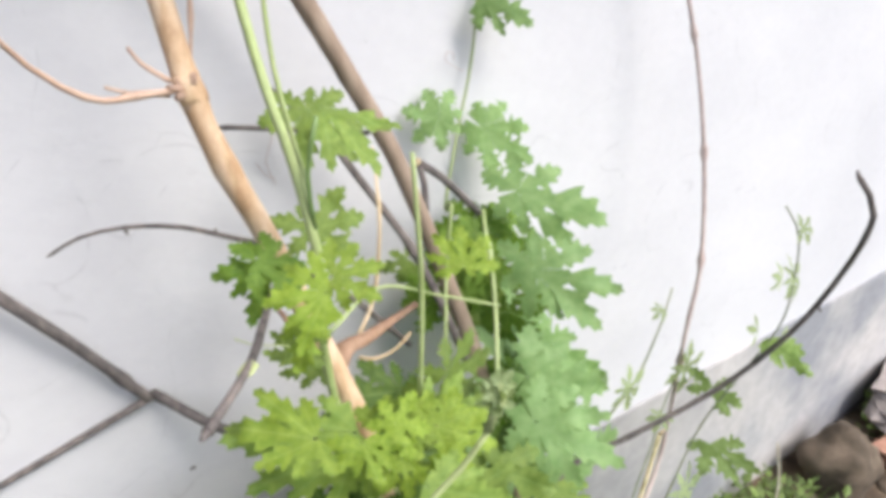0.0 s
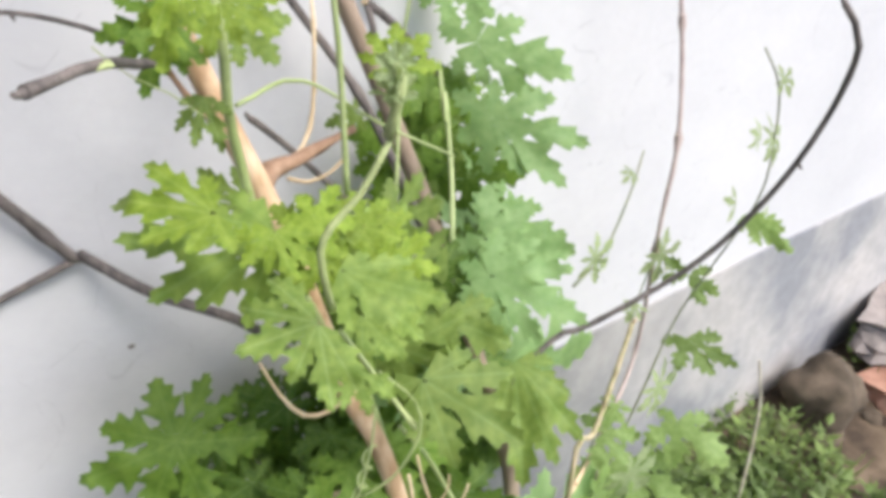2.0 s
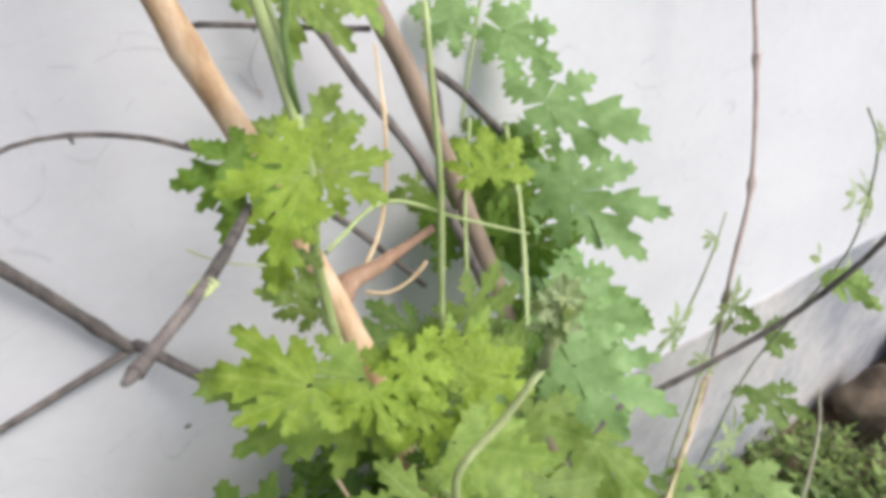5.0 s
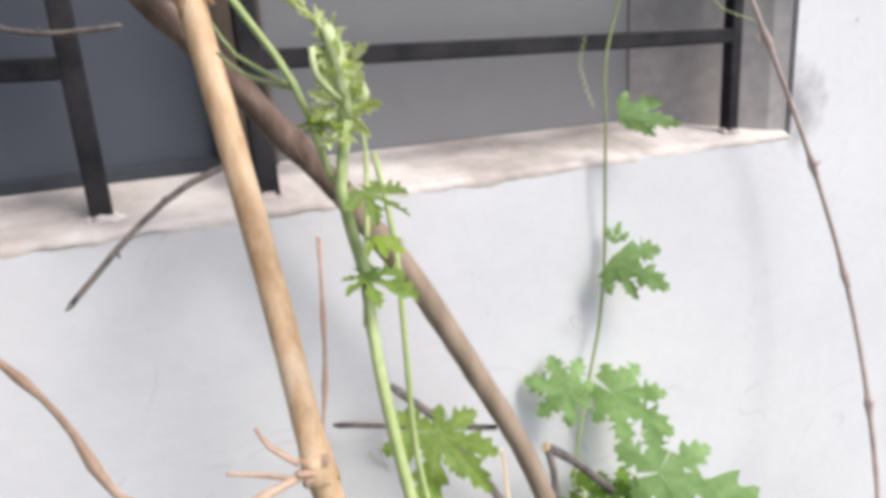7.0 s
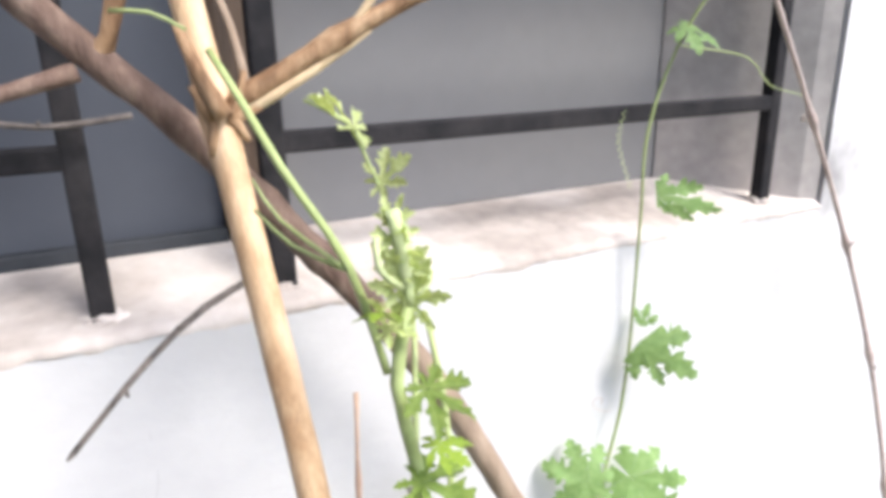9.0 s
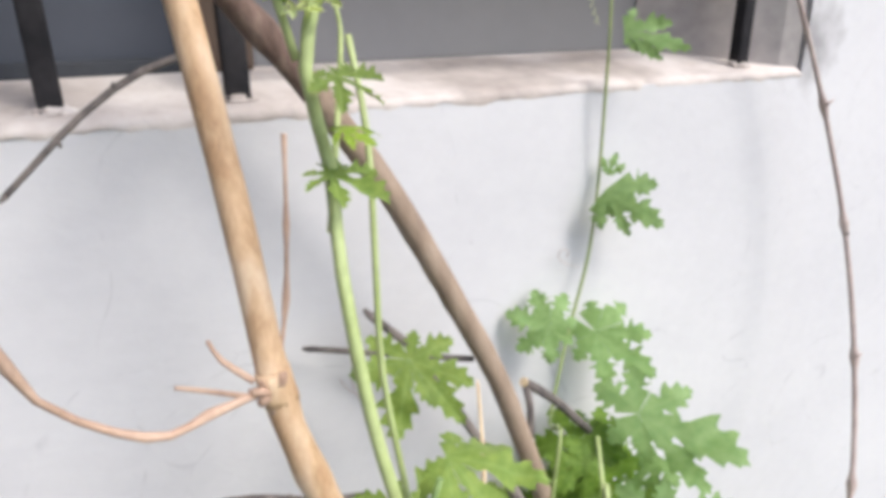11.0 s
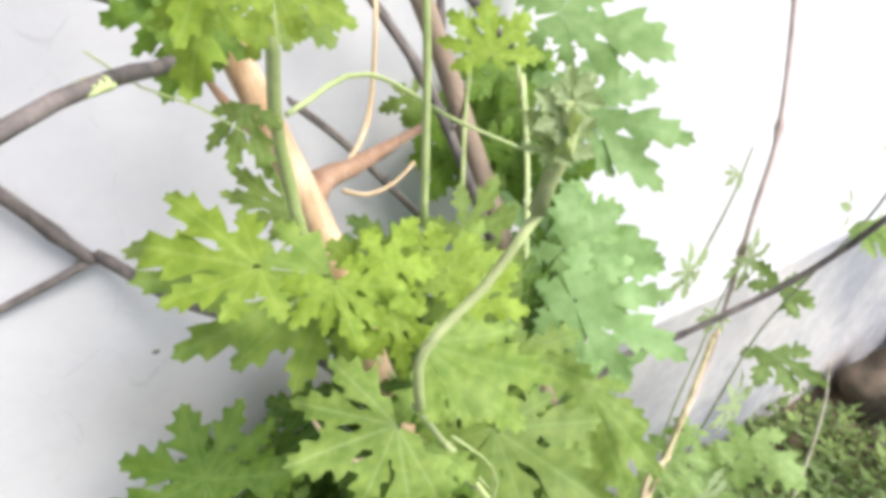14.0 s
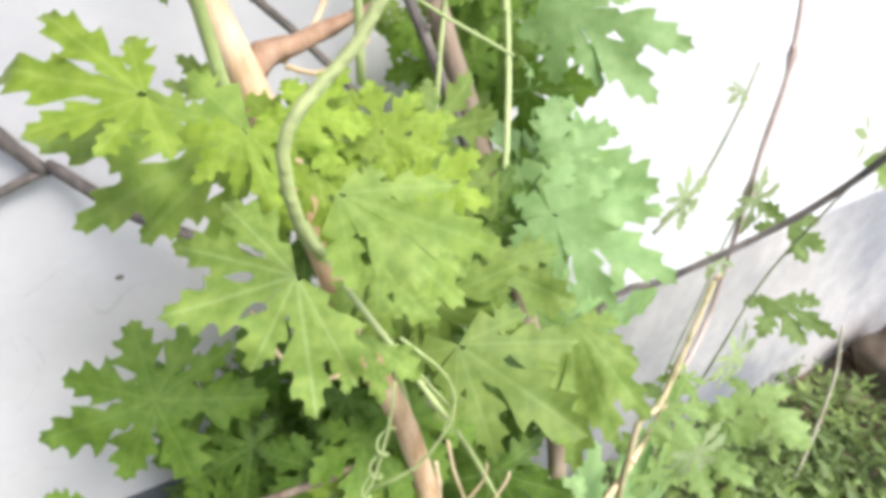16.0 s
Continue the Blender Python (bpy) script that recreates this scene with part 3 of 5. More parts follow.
L_VINE_MAIN = [(0.255, 0.458, 1.217), (0.248, 0.455, 1.191), (0.253, 0.452, 1.158), (0.251, 0.44, 1.123), (0.252, 0.42, 1.074), (0.258, 0.41, 1.032), (0.262, 0.4, 0.974), (0.2615, 0.41, 0.935), (0.264, 0.415, 0.904), (0.271, 0.42, 0.86), (0.3, 0.43, 0.78), (0.33, 0.425, 0.69), (0.352, 0.425, 0.5), (0.372, 0.42, 0.22), (0.385, 0.4, 0.0)]
L_VINE_SIDE = [(0.209, 0.515, 1.3), (0.215, 0.5, 1.284), (0.222, 0.48, 1.263), (0.237, 0.465, 1.232), (0.246, 0.458, 1.194)]
L_TENDRIL_A = [(0.216, 0.5, 1.257), (0.222, 0.49, 1.244), (0.235, 0.466, 1.232)]
L_TENDRIL_B = [(0.216, 0.5, 1.246), (0.224, 0.485, 1.236), (0.237, 0.466, 1.23)]
L_VINE_C = [(0.256, 0.57, 1.278), (0.276, 0.57, 1.266), (0.285, 0.568, 1.246), (0.29, 0.565, 1.231), (0.291, 0.55, 1.209), (0.275, 0.5, 1.192), (0.251, 0.45, 1.135)]
L_TIP_HEAD = [(0.249, 0.456, 1.251), (0.251, 0.455, 1.244), (0.254, 0.457, 1.23), (0.255, 0.458, 1.217)]
L_TIP_CURL = [(0.242, 0.452, 1.244), (0.242, 0.45, 1.234), (0.251, 0.455, 1.225)]
L_TIP_CURL_B = [(0.26, 0.46, 1.234), (0.263, 0.458, 1.226), (0.257, 0.457, 1.217)]
L_WALL_TENDRIL = [(0.532, 0.61, 1.298), (0.587, 0.6, 1.289), (0.628, 0.61, 1.268), (0.684, 0.62, 1.257)]
L_WALL_COIL = [(0.509, 0.625, 1.198), (0.505, 0.63, 1.216), (0.508, 0.64, 1.233), (0.517, 0.645, 1.253)]
L_THIN_STEM = [(0.309, 0.385, 0.885), (0.31, 0.38, 0.96), (0.309, 0.38, 1.005), (0.308, 0.38, 1.037)]
L_WHITE_PETIOLE = [(0.28, 0.345, 0.831), (0.294, 0.34, 0.8), (0.315, 0.335, 0.751)]
L_WHITE_PETIOLE_B = [(0.305, 0.36, 0.778), (0.315, 0.358, 0.756), (0.328, 0.356, 0.73)]
L_VINE_B = [(0.272, 0.48, 1.201), (0.274, 0.47, 1.164), (0.271, 0.46, 1.121), (0.268, 0.45, 1.072), (0.269, 0.43, 1.022), (0.264, 0.415, 1.011)]
L_PETIOLE_TOP = [(0.262, 0.402, 1.0), (0.261, 0.4, 1.03), (0.268, 0.398, 1.058)]
L_VINE_WALL = [(0.581, 0.6, 1.368), (0.547, 0.62, 1.309), (0.523, 0.625, 1.242), (0.521, 0.625, 1.174), (0.524, 0.63, 1.075), (0.514, 0.625, 1.015), (0.494, 0.62, 0.951), (0.466, 0.6, 0.889), (0.454, 0.57, 0.906), (0.434, 0.55, 0.852), (0.4, 0.5, 0.808)]
L_VINE_RIGHT = [(0.482, 0.56, 0.897), (0.461, 0.52, 0.86), (0.468, 0.53, 0.879), (0.453, 0.5, 0.823), (0.433, 0.47, 0.771), (0.418, 0.45, 0.722)]
L_BARE_STEM = [(0.591, 0.6, 1.357), (0.671, 0.6, 1.24), (0.736, 0.595, 1.128), (0.773, 0.575, 1.009), (0.776, 0.545, 0.896), (0.754, 0.51, 0.783), (0.727, 0.495, 0.699), (0.706, 0.484, 0.552), (0.664, 0.465, 0.505), (0.619, 0.45, 0.478), (0.609, 0.44, 0.419)]
L_STRAW = [(0.625, 0.445, 0.494), (0.541, 0.41, 0.482), (0.463, 0.381, 0.47)]
L_DRY_TWIG_D = [(0.261, 0.45, 0.748), (0.268, 0.44, 0.723), (0.279, 0.43, 0.706), (0.297, 0.43, 0.7), (0.311, 0.43, 0.705)]
L_TENDRIL_C = [(0.307, 0.37, 0.745), (0.301, 0.37, 0.713), (0.29, 0.37, 0.68), (0.284, 0.37, 0.672)]
L_TENDRIL_D = [(0.307, 0.36, 0.781), (0.327, 0.355, 0.751), (0.329, 0.355, 0.722), (0.31, 0.36, 0.69), (0.288, 0.37, 0.675)]
L_TENDRIL_E = [(0.247, 0.38, 0.616), (0.239, 0.375, 0.595), (0.24, 0.37, 0.566), (0.257, 0.365, 0.547)]
L_TENDRIL_F = [(0.203, 0.52, 1.307), (0.193, 0.53, 1.313), (0.181, 0.54, 1.314)]
L_BLACK_STICK = [(0.693, 0.345, 0.947), (0.7, 0.33, 0.918), (0.711, 0.345, 0.854), (0.699, 0.37, 0.78), (0.669, 0.41, 0.702), (0.587, 0.455, 0.64), (0.551, 0.47, 0.627), (0.47, 0.48, 0.56)]
L_SHOOT_A = [(0.626, 0.45, 0.818), (0.609, 0.445, 0.781), (0.577, 0.44, 0.732), (0.533, 0.43, 0.719)]
L_SHOOT_B = [(0.68, 0.39, 0.91), (0.712, 0.39, 0.875), (0.725, 0.39, 0.828), (0.741, 0.4, 0.757), (0.734, 0.43, 0.666), (0.716, 0.448, 0.595), (0.688, 0.452, 0.51), (0.65, 0.448, 0.44), (0.614, 0.44, 0.38)]
L_SHOOT_C = [(0.727, 0.49, 0.673), (0.698, 0.485, 0.624), (0.676, 0.48, 0.56), (0.652, 0.475, 0.505), (0.618, 0.46, 0.444)]
L_WHITE_STALK = [(1.063, 0.51, 0.333), (1.087, 0.5, 0.225), (1.062, 0.48, 0.079), (1.016, 0.465, -0.049)]
L_PALE_STEM_FRONT = [(0.173, 0.21, 1.039), (0.167, 0.211, 1.029), (0.155, 0.213, 1.005), (0.125, 0.222, 0.93), (0.06, 0.225, 0.7), (0.02, 0.24, 0.35), (0.0, 0.25, 0.0)]
L_SHOOT_FRONT = [(0.28, 0.277, 0.954), (0.269, 0.282, 0.934), (0.258, 0.284, 0.924), (0.253, 0.286, 0.914), (0.255, 0.29, 0.895), (0.264, 0.31, 0.871)]
L_FRONT_BUD = [(0.281, 0.272, 0.98), (0.282, 0.274, 0.969), (0.279, 0.277, 0.954)]
L_TENDRIL_X = [(0.263, 0.4, 0.938), (0.309, 0.43, 0.936), (0.378, 0.47, 0.886), (0.449, 0.49, 0.841)]
L_LOW_STICK = [(0.118, 0.5, 0.554), (0.18, 0.48, 0.56), (0.242, 0.46, 0.58), (0.303, 0.43, 0.613)]
L_RED_STALK = [(0.079, 0.3, 0.639), (0.102, 0.3, 0.606), (0.126, 0.3, 0.565)]
L_RED_STALK_B = [(0.17, 0.45, 0.452), (0.213, 0.43, 0.425), (0.262, 0.4, 0.403)]
L_TWIG_LOW = [(0.24, 0.43, 0.956), (0.243, 0.425, 0.948), (0.247, 0.42, 0.939), (0.256, 0.41, 0.924)]
L_TENDRIL_G = [(0.205, 0.36, 0.98), (0.216, 0.37, 0.966), (0.231, 0.38, 0.954), (0.249, 0.395, 0.934)]
L_TENDRIL_H = [(0.385, 0.34, 0.472), (0.386, 0.34, 0.447), (0.387, 0.34, 0.422), (0.387, 0.34, 0.395), (0.389, 0.34, 0.365), (0.395, 0.34, 0.336)]
L_TENDRIL_K = [(0.385, 0.34, 0.47), (0.391, 0.34, 0.483), (0.396, 0.34, 0.492)]
L_VINE_LOW = [(0.333, 0.39, 0.698), (0.352, 0.39, 0.661), (0.375, 0.39, 0.598), (0.392, 0.39, 0.546), (0.394, 0.39, 0.526)]
L_WALL_CURL = [(0.515, 0.636, 1.006), (0.502, 0.634, 1.011), (0.491, 0.632, 1.019), (0.49, 0.63, 1.027), (0.499, 0.631, 1.025), (0.499, 0.632, 1.019)]
L_WALL_WISP = [(0.303, 0.638, 0.957), (0.31, 0.637, 0.945), (0.319, 0.638, 0.94)]
L_WALL_WISP_B = [(0.322, 0.638, 0.979), (0.311, 0.636, 0.958), (0.317, 0.638, 0.935)]
L_BASE_STALK = [(0.653, 0.455, 0.614), (0.611, 0.435, 0.575), (0.566, 0.415, 0.537), (0.523, 0.4, 0.504), (0.493, 0.36, 0.02)]

# ---- leaves: the stalk's end and the middle lobe's tip ----
F_RIGHT_DEEP = [(0.474, 0.56, 0.839, 0.438, 0.56, 0.802), (0.521, 0.58, 0.86, 0.482, 0.58, 0.87), (0.491, 0.53, 0.798, 0.478, 0.52, 0.752), (0.418, 0.57, 0.844, 0.403, 0.57, 0.822), (0.473, 0.56, 0.874, 0.442, 0.56, 0.858), (0.458, 0.55, 0.821, 0.476, 0.54, 0.787), (0.476, 0.5, 0.751, 0.456, 0.49, 0.714)]
F_WALL_HIGH = [(0.546, 0.62, 1.311, 0.563, 0.6, 1.303)]
F_YOUNG_TOP = [(0.255, 0.44, 1.173, 0.269, 0.44, 1.174), (0.245, 0.458, 1.216, 0.239, 0.45, 1.223)]
F_BUDS = [(0.279, 0.57, 1.264, 0.256, 0.57, 1.278), (0.29, 0.567, 1.237, 0.306, 0.56, 1.248), (0.245, 0.458, 1.216, 0.238, 0.45, 1.223), (0.247, 0.458, 1.21, 0.261, 0.455, 1.213)]
F_LOW_DEEP = [(0.301, 0.55, 0.612, 0.248, 0.55, 0.586), (0.275, 0.55, 0.528, 0.21, 0.55, 0.526), (0.307, 0.55, 0.54, 0.309, 0.54, 0.488), (0.249, 0.52, 0.445, 0.272, 0.5, 0.396), (0.189, 0.55, 0.457, 0.149, 0.55, 0.418), (0.424, 0.5, 0.558, 0.449, 0.5, 0.483), (0.219, 0.5, 0.38, 0.183, 0.5, 0.299), (0.22, 0.57, 0.484, 0.248, 0.57, 0.41), (0.236, 0.5, 0.284, 0.24, 0.48, 0.21), (0.279, 0.45, 0.603, 0.245, 0.45, 0.584)]
F_YOUNG_LOW = [(0.376, 0.41, 0.822, 0.407, 0.4, 0.775)]
F_MIDDLE = [(0.347, 0.38, 0.75, 0.351, 0.36, 0.691), (0.349, 0.372, 0.744, 0.355, 0.35, 0.671), (0.334, 0.38, 0.829, 0.348, 0.37, 0.777), (0.379, 0.4, 0.779, 0.411, 0.39, 0.726)]
F_LOW = [(0.309, 0.42, 0.579, 0.26, 0.4, 0.541), (0.261, 0.36, 0.519, 0.225, 0.34, 0.451), (0.403, 0.37, 0.552, 0.363, 0.35, 0.48), (0.332, 0.34, 0.357, 0.287, 0.32, 0.341), (0.349, 0.37, 0.497, 0.323, 0.36, 0.472), (0.402, 0.4, 0.764, 0.432, 0.39, 0.728), (0.314, 0.36, 0.769, 0.31, 0.34, 0.743), (0.252, 0.34, 0.434, 0.225, 0.33, 0.395)]
F_LOW_RIGHT = [(0.498, 0.43, 0.614, 0.537, 0.41, 0.553), (0.515, 0.45, 0.527, 0.539, 0.44, 0.429), (0.484, 0.36, 0.407, 0.538, 0.345, 0.215), (0.356, 0.385, 0.745, 0.36, 0.36, 0.685), (0.512, 0.45, 0.602, 0.573, 0.44, 0.524)]
F_RIGHT_MORE = [(0.479, 0.47, 0.74, 0.583, 0.45, 0.66), (0.482, 0.475, 0.735, 0.532, 0.46, 0.653), (0.377, 0.42, 0.696, 0.464, 0.4, 0.627), (0.588, 0.5, 0.53, 0.649, 0.49, 0.407), (0.441, 0.47, 0.695, 0.489, 0.46, 0.639), (0.454, 0.46, 0.608, 0.496, 0.45, 0.513)]
F_SEEDLING = [(0.696, 0.44, 0.513, 0.755, 0.43, 0.45), (0.616, 0.4, 0.459, 0.672, 0.39, 0.385), (0.608, 0.445, 0.802, 0.588, 0.44, 0.795), (0.717, 0.39, 0.879, 0.746, 0.38, 0.871), (0.721, 0.39, 0.826, 0.767, 0.385, 0.801), (0.702, 0.39, 0.832, 0.674, 0.385, 0.847), (0.721, 0.41, 0.753, 0.691, 0.4, 0.776), (0.775, 0.41, 0.72, 0.793, 0.4, 0.678), (0.561, 0.435, 0.736, 0.603, 0.43, 0.706), (0.716, 0.48, 0.667, 0.766, 0.47, 0.616), (0.672, 0.47, 0.621, 0.643, 0.46, 0.605)]
F_SEEDLING_LOW = [(0.598, 0.42, 0.553, 0.577, 0.415, 0.528), (0.578, 0.41, 0.439, 0.63, 0.4, 0.387)]
F_HALF = [(0.251, 0.445, 1.157, 0.274, 0.425, 1.148), (0.257, 0.45, 1.189, 0.273, 0.43, 1.18)]
F_RIGHT_DARK = [(0.493, 0.59, 0.872, 0.459, 0.58, 0.836), (0.502, 0.585, 0.846, 0.524, 0.57, 0.794), (0.458, 0.57, 0.837, 0.475, 0.56, 0.772), (0.511, 0.57, 0.787, 0.54, 0.56, 0.724), (0.526, 0.605, 0.844, 0.556, 0.6, 0.858), (0.446, 0.58, 0.811, 0.419, 0.57, 0.78)]

# ---- the wall, the window and the ground ----
WALL_Y, PLINTH_TOP, SILL_TOP = 0.64, 0.43, 1.155
LEFT, RIGHT = -0.9, 0.763


def build_wall():
    bm = bmesh.new()
    x0, x1, y1 = -4.0, 6.0, WALL_Y + 0.22
    box(bm, (x0, WALL_Y, -0.1), (x1, y1, SILL_TOP - 0.004))
    box(bm, (RIGHT, WALL_Y, SILL_TOP - 0.004), (x1, y1, 3.0))
    box(bm, (x0, WALL_Y, SILL_TOP - 0.004), (LEFT, y1, 3.0))
    box(bm, (LEFT, WALL_Y, 2.3), (RIGHT, y1, 3.0))
    bmesh.ops.remove_doubles(bm, verts=bm.verts[:], dist=0.0001)
    tagged(new("wall_north", mesh_of("wall_north", bm, WALL)), "white painted plaster house wall with small specks", "wall", kind="structure")
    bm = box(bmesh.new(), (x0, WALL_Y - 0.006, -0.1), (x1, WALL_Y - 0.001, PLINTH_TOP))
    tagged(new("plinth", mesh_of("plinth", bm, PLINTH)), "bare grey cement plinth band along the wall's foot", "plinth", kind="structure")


build_wall()
# out of view: an added wall that blocks sky light from the left
tagged(new("shade_wall_west", mesh_of("shade_wall_west", box(bmesh.new(), (-1.2, -2.5, -0.1), (-1.0, WALL_Y - 0.002, 2.8)), PLINTH)), "plain grey cement side wall, unseen, added to dim the left", "wall", kind="structure")


def build_ground():
    bm = bmesh.new()
    bmesh.ops.create_grid(bm, x_segments=160, y_segments=160, size=40)
    for v in bm.verts:
        v.co.z = 0.015 * noise.noise(v.co * 3) + (0.05 * max(0.0, v.co.x - 1.2) if 0 < v.co.y < 0.7 and v.co.x < 3 else 0.0)
    tagged(new("ground", mesh_of("ground", bm, SOIL)), "brown garden soil under low weeds", "ground", kind="structure")


build_ground()
# out of view: a slab added to darken the upper part of the window
tagged(new("sunshade", mesh_of("sunshade", box(bmesh.new(), (-1.25, 0.12, 2.3), (1.05, WALL_Y - 0.002, 2.38), 0.006), PLINTH)), "plain grey cement slab, unseen, added to shade the window's top", "sunshade", kind="structure")


def build_window():
    """The opening's sill, cheeks and head, the closed shutters with their wooden post, and the iron grille."""
    y0, y1 = WALL_Y, WALL_Y + 0.22
    bm = bmesh.new()
    n, front = 360, []
    for i in range(n + 1):
        x = LEFT + (RIGHT - 0.002 - LEFT) * i / n
        w = noise.noise(Vector((x * 9, 0, 1))) * 0.5 + noise.noise(Vector((x * 40, 0, 5))) * 0.4
        chip = max(0.0, noise.noise(Vector((x * 32, 6, 2))) - 0.25)
        lip = WALL_Y - 0.002 + 0.0015 * w + 0.012 * chip
        row = [(x, lip + 0.003, SILL_TOP - 0.009 + 0.005 * noise.noise(Vector((x * 25, 3, 0))) + 0.004 * noise.noise(Vector((x * 70, 8, 0)))), (x, lip, SILL_TOP - 0.004 + 0.003 * w - 0.006 * chip), (x, lip + 0.008, SILL_TOP + 0.001),
               (x, WALL_Y + 0.05, SILL_TOP + 0.008 + 0.002 * w), (x, WALL_Y + 0.1, SILL_TOP + 0.016), (x, y1, SILL_TOP + 0.018)]
        front.append([bm.verts.new(q) for q in row])
    for u, v in zip(front, front[1:]):
        for k in range(len(u) - 1):
            bm.faces.new((u[k], v[k], v[k + 1], u[k + 1])).smooth = True
    bmesh.ops.recalc_face_normals(bm, faces=bm.faces[:])
    tagged(new("window_sill", mesh_of("window_sill", bm, SILL)), "worn cement window sill with chipped front edge", "window sill", kind="structure")
    # the cheek splays outward from the shutter to the wall's face
    bm = bmesh.new()
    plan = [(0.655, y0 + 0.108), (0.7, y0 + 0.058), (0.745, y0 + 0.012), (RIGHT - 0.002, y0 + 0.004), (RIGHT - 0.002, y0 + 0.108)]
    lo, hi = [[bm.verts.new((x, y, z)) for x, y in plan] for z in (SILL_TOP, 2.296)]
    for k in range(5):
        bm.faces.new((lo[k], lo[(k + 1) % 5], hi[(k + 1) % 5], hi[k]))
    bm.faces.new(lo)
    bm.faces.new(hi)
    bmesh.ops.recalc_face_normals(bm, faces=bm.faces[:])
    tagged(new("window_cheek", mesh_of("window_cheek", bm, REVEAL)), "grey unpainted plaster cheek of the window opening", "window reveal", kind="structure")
    win = thing("window_1", (0, WALL_Y + 0.11, SILL_TOP + 0.015), "closed blue-grey shutters behind an iron grille", "window", kind="structure")
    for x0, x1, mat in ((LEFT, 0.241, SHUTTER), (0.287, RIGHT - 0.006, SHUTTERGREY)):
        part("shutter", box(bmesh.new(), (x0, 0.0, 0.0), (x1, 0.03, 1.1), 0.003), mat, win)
    part("post", box(bmesh.new(), (0.243, -0.02, 0.0), (0.285, 0.03, 1.1), 0.004), WOOD, win, "brown wooden window post")
    part("bottom_rail", box(bmesh.new(), (LEFT, -0.012, 0.0), (0.241, -0.003, 0.011), 0.002), DARK, win, "dark bottom rail")
    gy = 0.661
    grille = thing("window_grille", (0.45, gy, SILL_TOP), "grey painted iron window grille of flat bars", "grille")
    for x, w in ((-0.45, 0.016), (0.157, 0.013), (0.259, 0.015), (0.702, 0.013)):
        part("upright", box(bmesh.new(), (x - w / 2 - 0.45, -0.006, -0.004), (x + w / 2 - 0.45, 0.006, 1.1), 0.002), IRON, grille)
        collar = bmesh.new()
        bmesh.ops.create_icosphere(collar, subdivisions=3, radius=1.0)
        for v in collar.verts:
            v.co *= 1 + 0.5 * noise.noise(v.co * 1.7 + Vector((x * 50, 0, 0)))
            v.co = Vector((v.co.x * 0.011 + x - 0.45, v.co.y * 0.009, v.co.z * 0.004 + 0.004))
        part("mortar_collar", collar, SILL, grille, "crumbled mortar at the bar's foot")
    for z in (0.09, 0.192, 0.294, 0.394, 0.494):
        part("rail", box(bmesh.new(), (-0.45 - 0.45, -0.0055, z - 0.0025), (0.157 - 0.45, 0.0055, z + 0.0105), 0.002), IRON, grille)
        part("rail", box(bmesh.new(), (0.259 - 0.45, -0.0055, z - 0.0035), (0.702 - 0.45, 0.0055, z + 0.0095), 0.002), IRON, grille)


build_window()

# ---- sticks ----
def shares(line, points):
    """The shares of a line's length at which it passes the given points."""
    pts = smooth_line(line)
    run = [0.0]
    for p, q in zip(pts, pts[1:]):
        run.append(run[-1] + (q - p).length)
    return [run[min(range(len(pts)), key=lambda i: (pts[i] - Vector(w)).length)] / run[-1] for w in points]


STEM_NODES = [(0.66, 0.6, 1.24), (0.729, 0.589, 1.129), (0.757, 0.564, 1.016), (0.765, 0.539, 0.901), (0.747, 0.507, 0.789), (0.72, 0.49, 0.66)]
CANE_NODES = [(0.212, 0.532, 1.276), (0.231, 0.48, 1.06), (0.241, 0.474, 1.015), (0.285, 0.443, 0.85), (0.314, 0.43, 0.711), (0.354, 0.41, 0.506)]
cane = thing("dry_cane", L_CANE[-1], "thick tan dry cane with swollen nodes and side twigs", "cane")
stem("cane_stem", L_CANE, 0.006, 0.0094, CANE, cane, knots=shares(L_CANE, CANE_NODES), knot_size=1.17, sides=16)
stem("side_twig", L_TWIG_LEFT, 0.0018, 0.0008, TWIGBARK, cane, knots=(0.05, 0.16, 0.31, 0.46, 0.6, 0.72, 0.85), knot_size=1.6, rough=0.2)
node = Vector(CANE_NODES[1])
stem("node_collar", [node + Vector((-0.001, 0.0008, 0.008)), node, node + Vector((0.001, -0.0008, -0.007))], 0.007, 0.0072, CANE, cane, "swollen pale node", knots=(0.45,), knot_size=1.2, sides=14, rough=0.2)
for dx, dz in ((-0.012, 0.004), (-0.009, -0.002), (0.002, 0.009)):
    stem("bud_scar", [node + Vector((0.3 * dx, -0.004, 0.3 * dz)), node + Vector((dx, -0.007, dz))], 0.0034, 0.0018, TWIGBARK, cane, sides=8, rough=0.5)
stem("side_twig", L_TWIG_SMALL, 0.0015, 0.001, TWIGBARK, cane, knots=(0.5,), rough=0.3)
stem("side_twig", L_TWIG_MID, 0.0014, 0.0009, TWIGBARK, cane, rough=0.3)
stem("side_twig", L_TWIG_LOW, 0.0012, 0.0018, REDTWIG, cane, knots=(0.1, 0.5))
stem("side_twig", L_TWIG_UP, 0.001, 0.0008, TWIGBARK, cane, knots=(0.03, 0.34, 0.62, 0.97), knot_size=1.9, rough=0.3)
stem("upper_fork", L_FORK_RIGHT, 0.0038, 0.0029, FORKBARK, cane, knots=(0.05, 0.3, 0.62), knot_size=1.35, sides=14, rough=0.2)
stem("bark_strip", [(0.201, 0.531, 1.309), (0.204, 0.526, 1.298), (0.208, 0.523, 1.287), (0.213, 0.522, 1.277)], 0.0014, 0.0034, FORKBARK, cane, "brown bark peeling from the cane", rough=0.6)
stem("side_twig", L_FORK_STRIP, 0.0026, 0.0016, PALETWIG, cane)
stem("side_twig", L_FORK_STRIP_B, 0.0014, 0.0018, PALETWIG, cane)
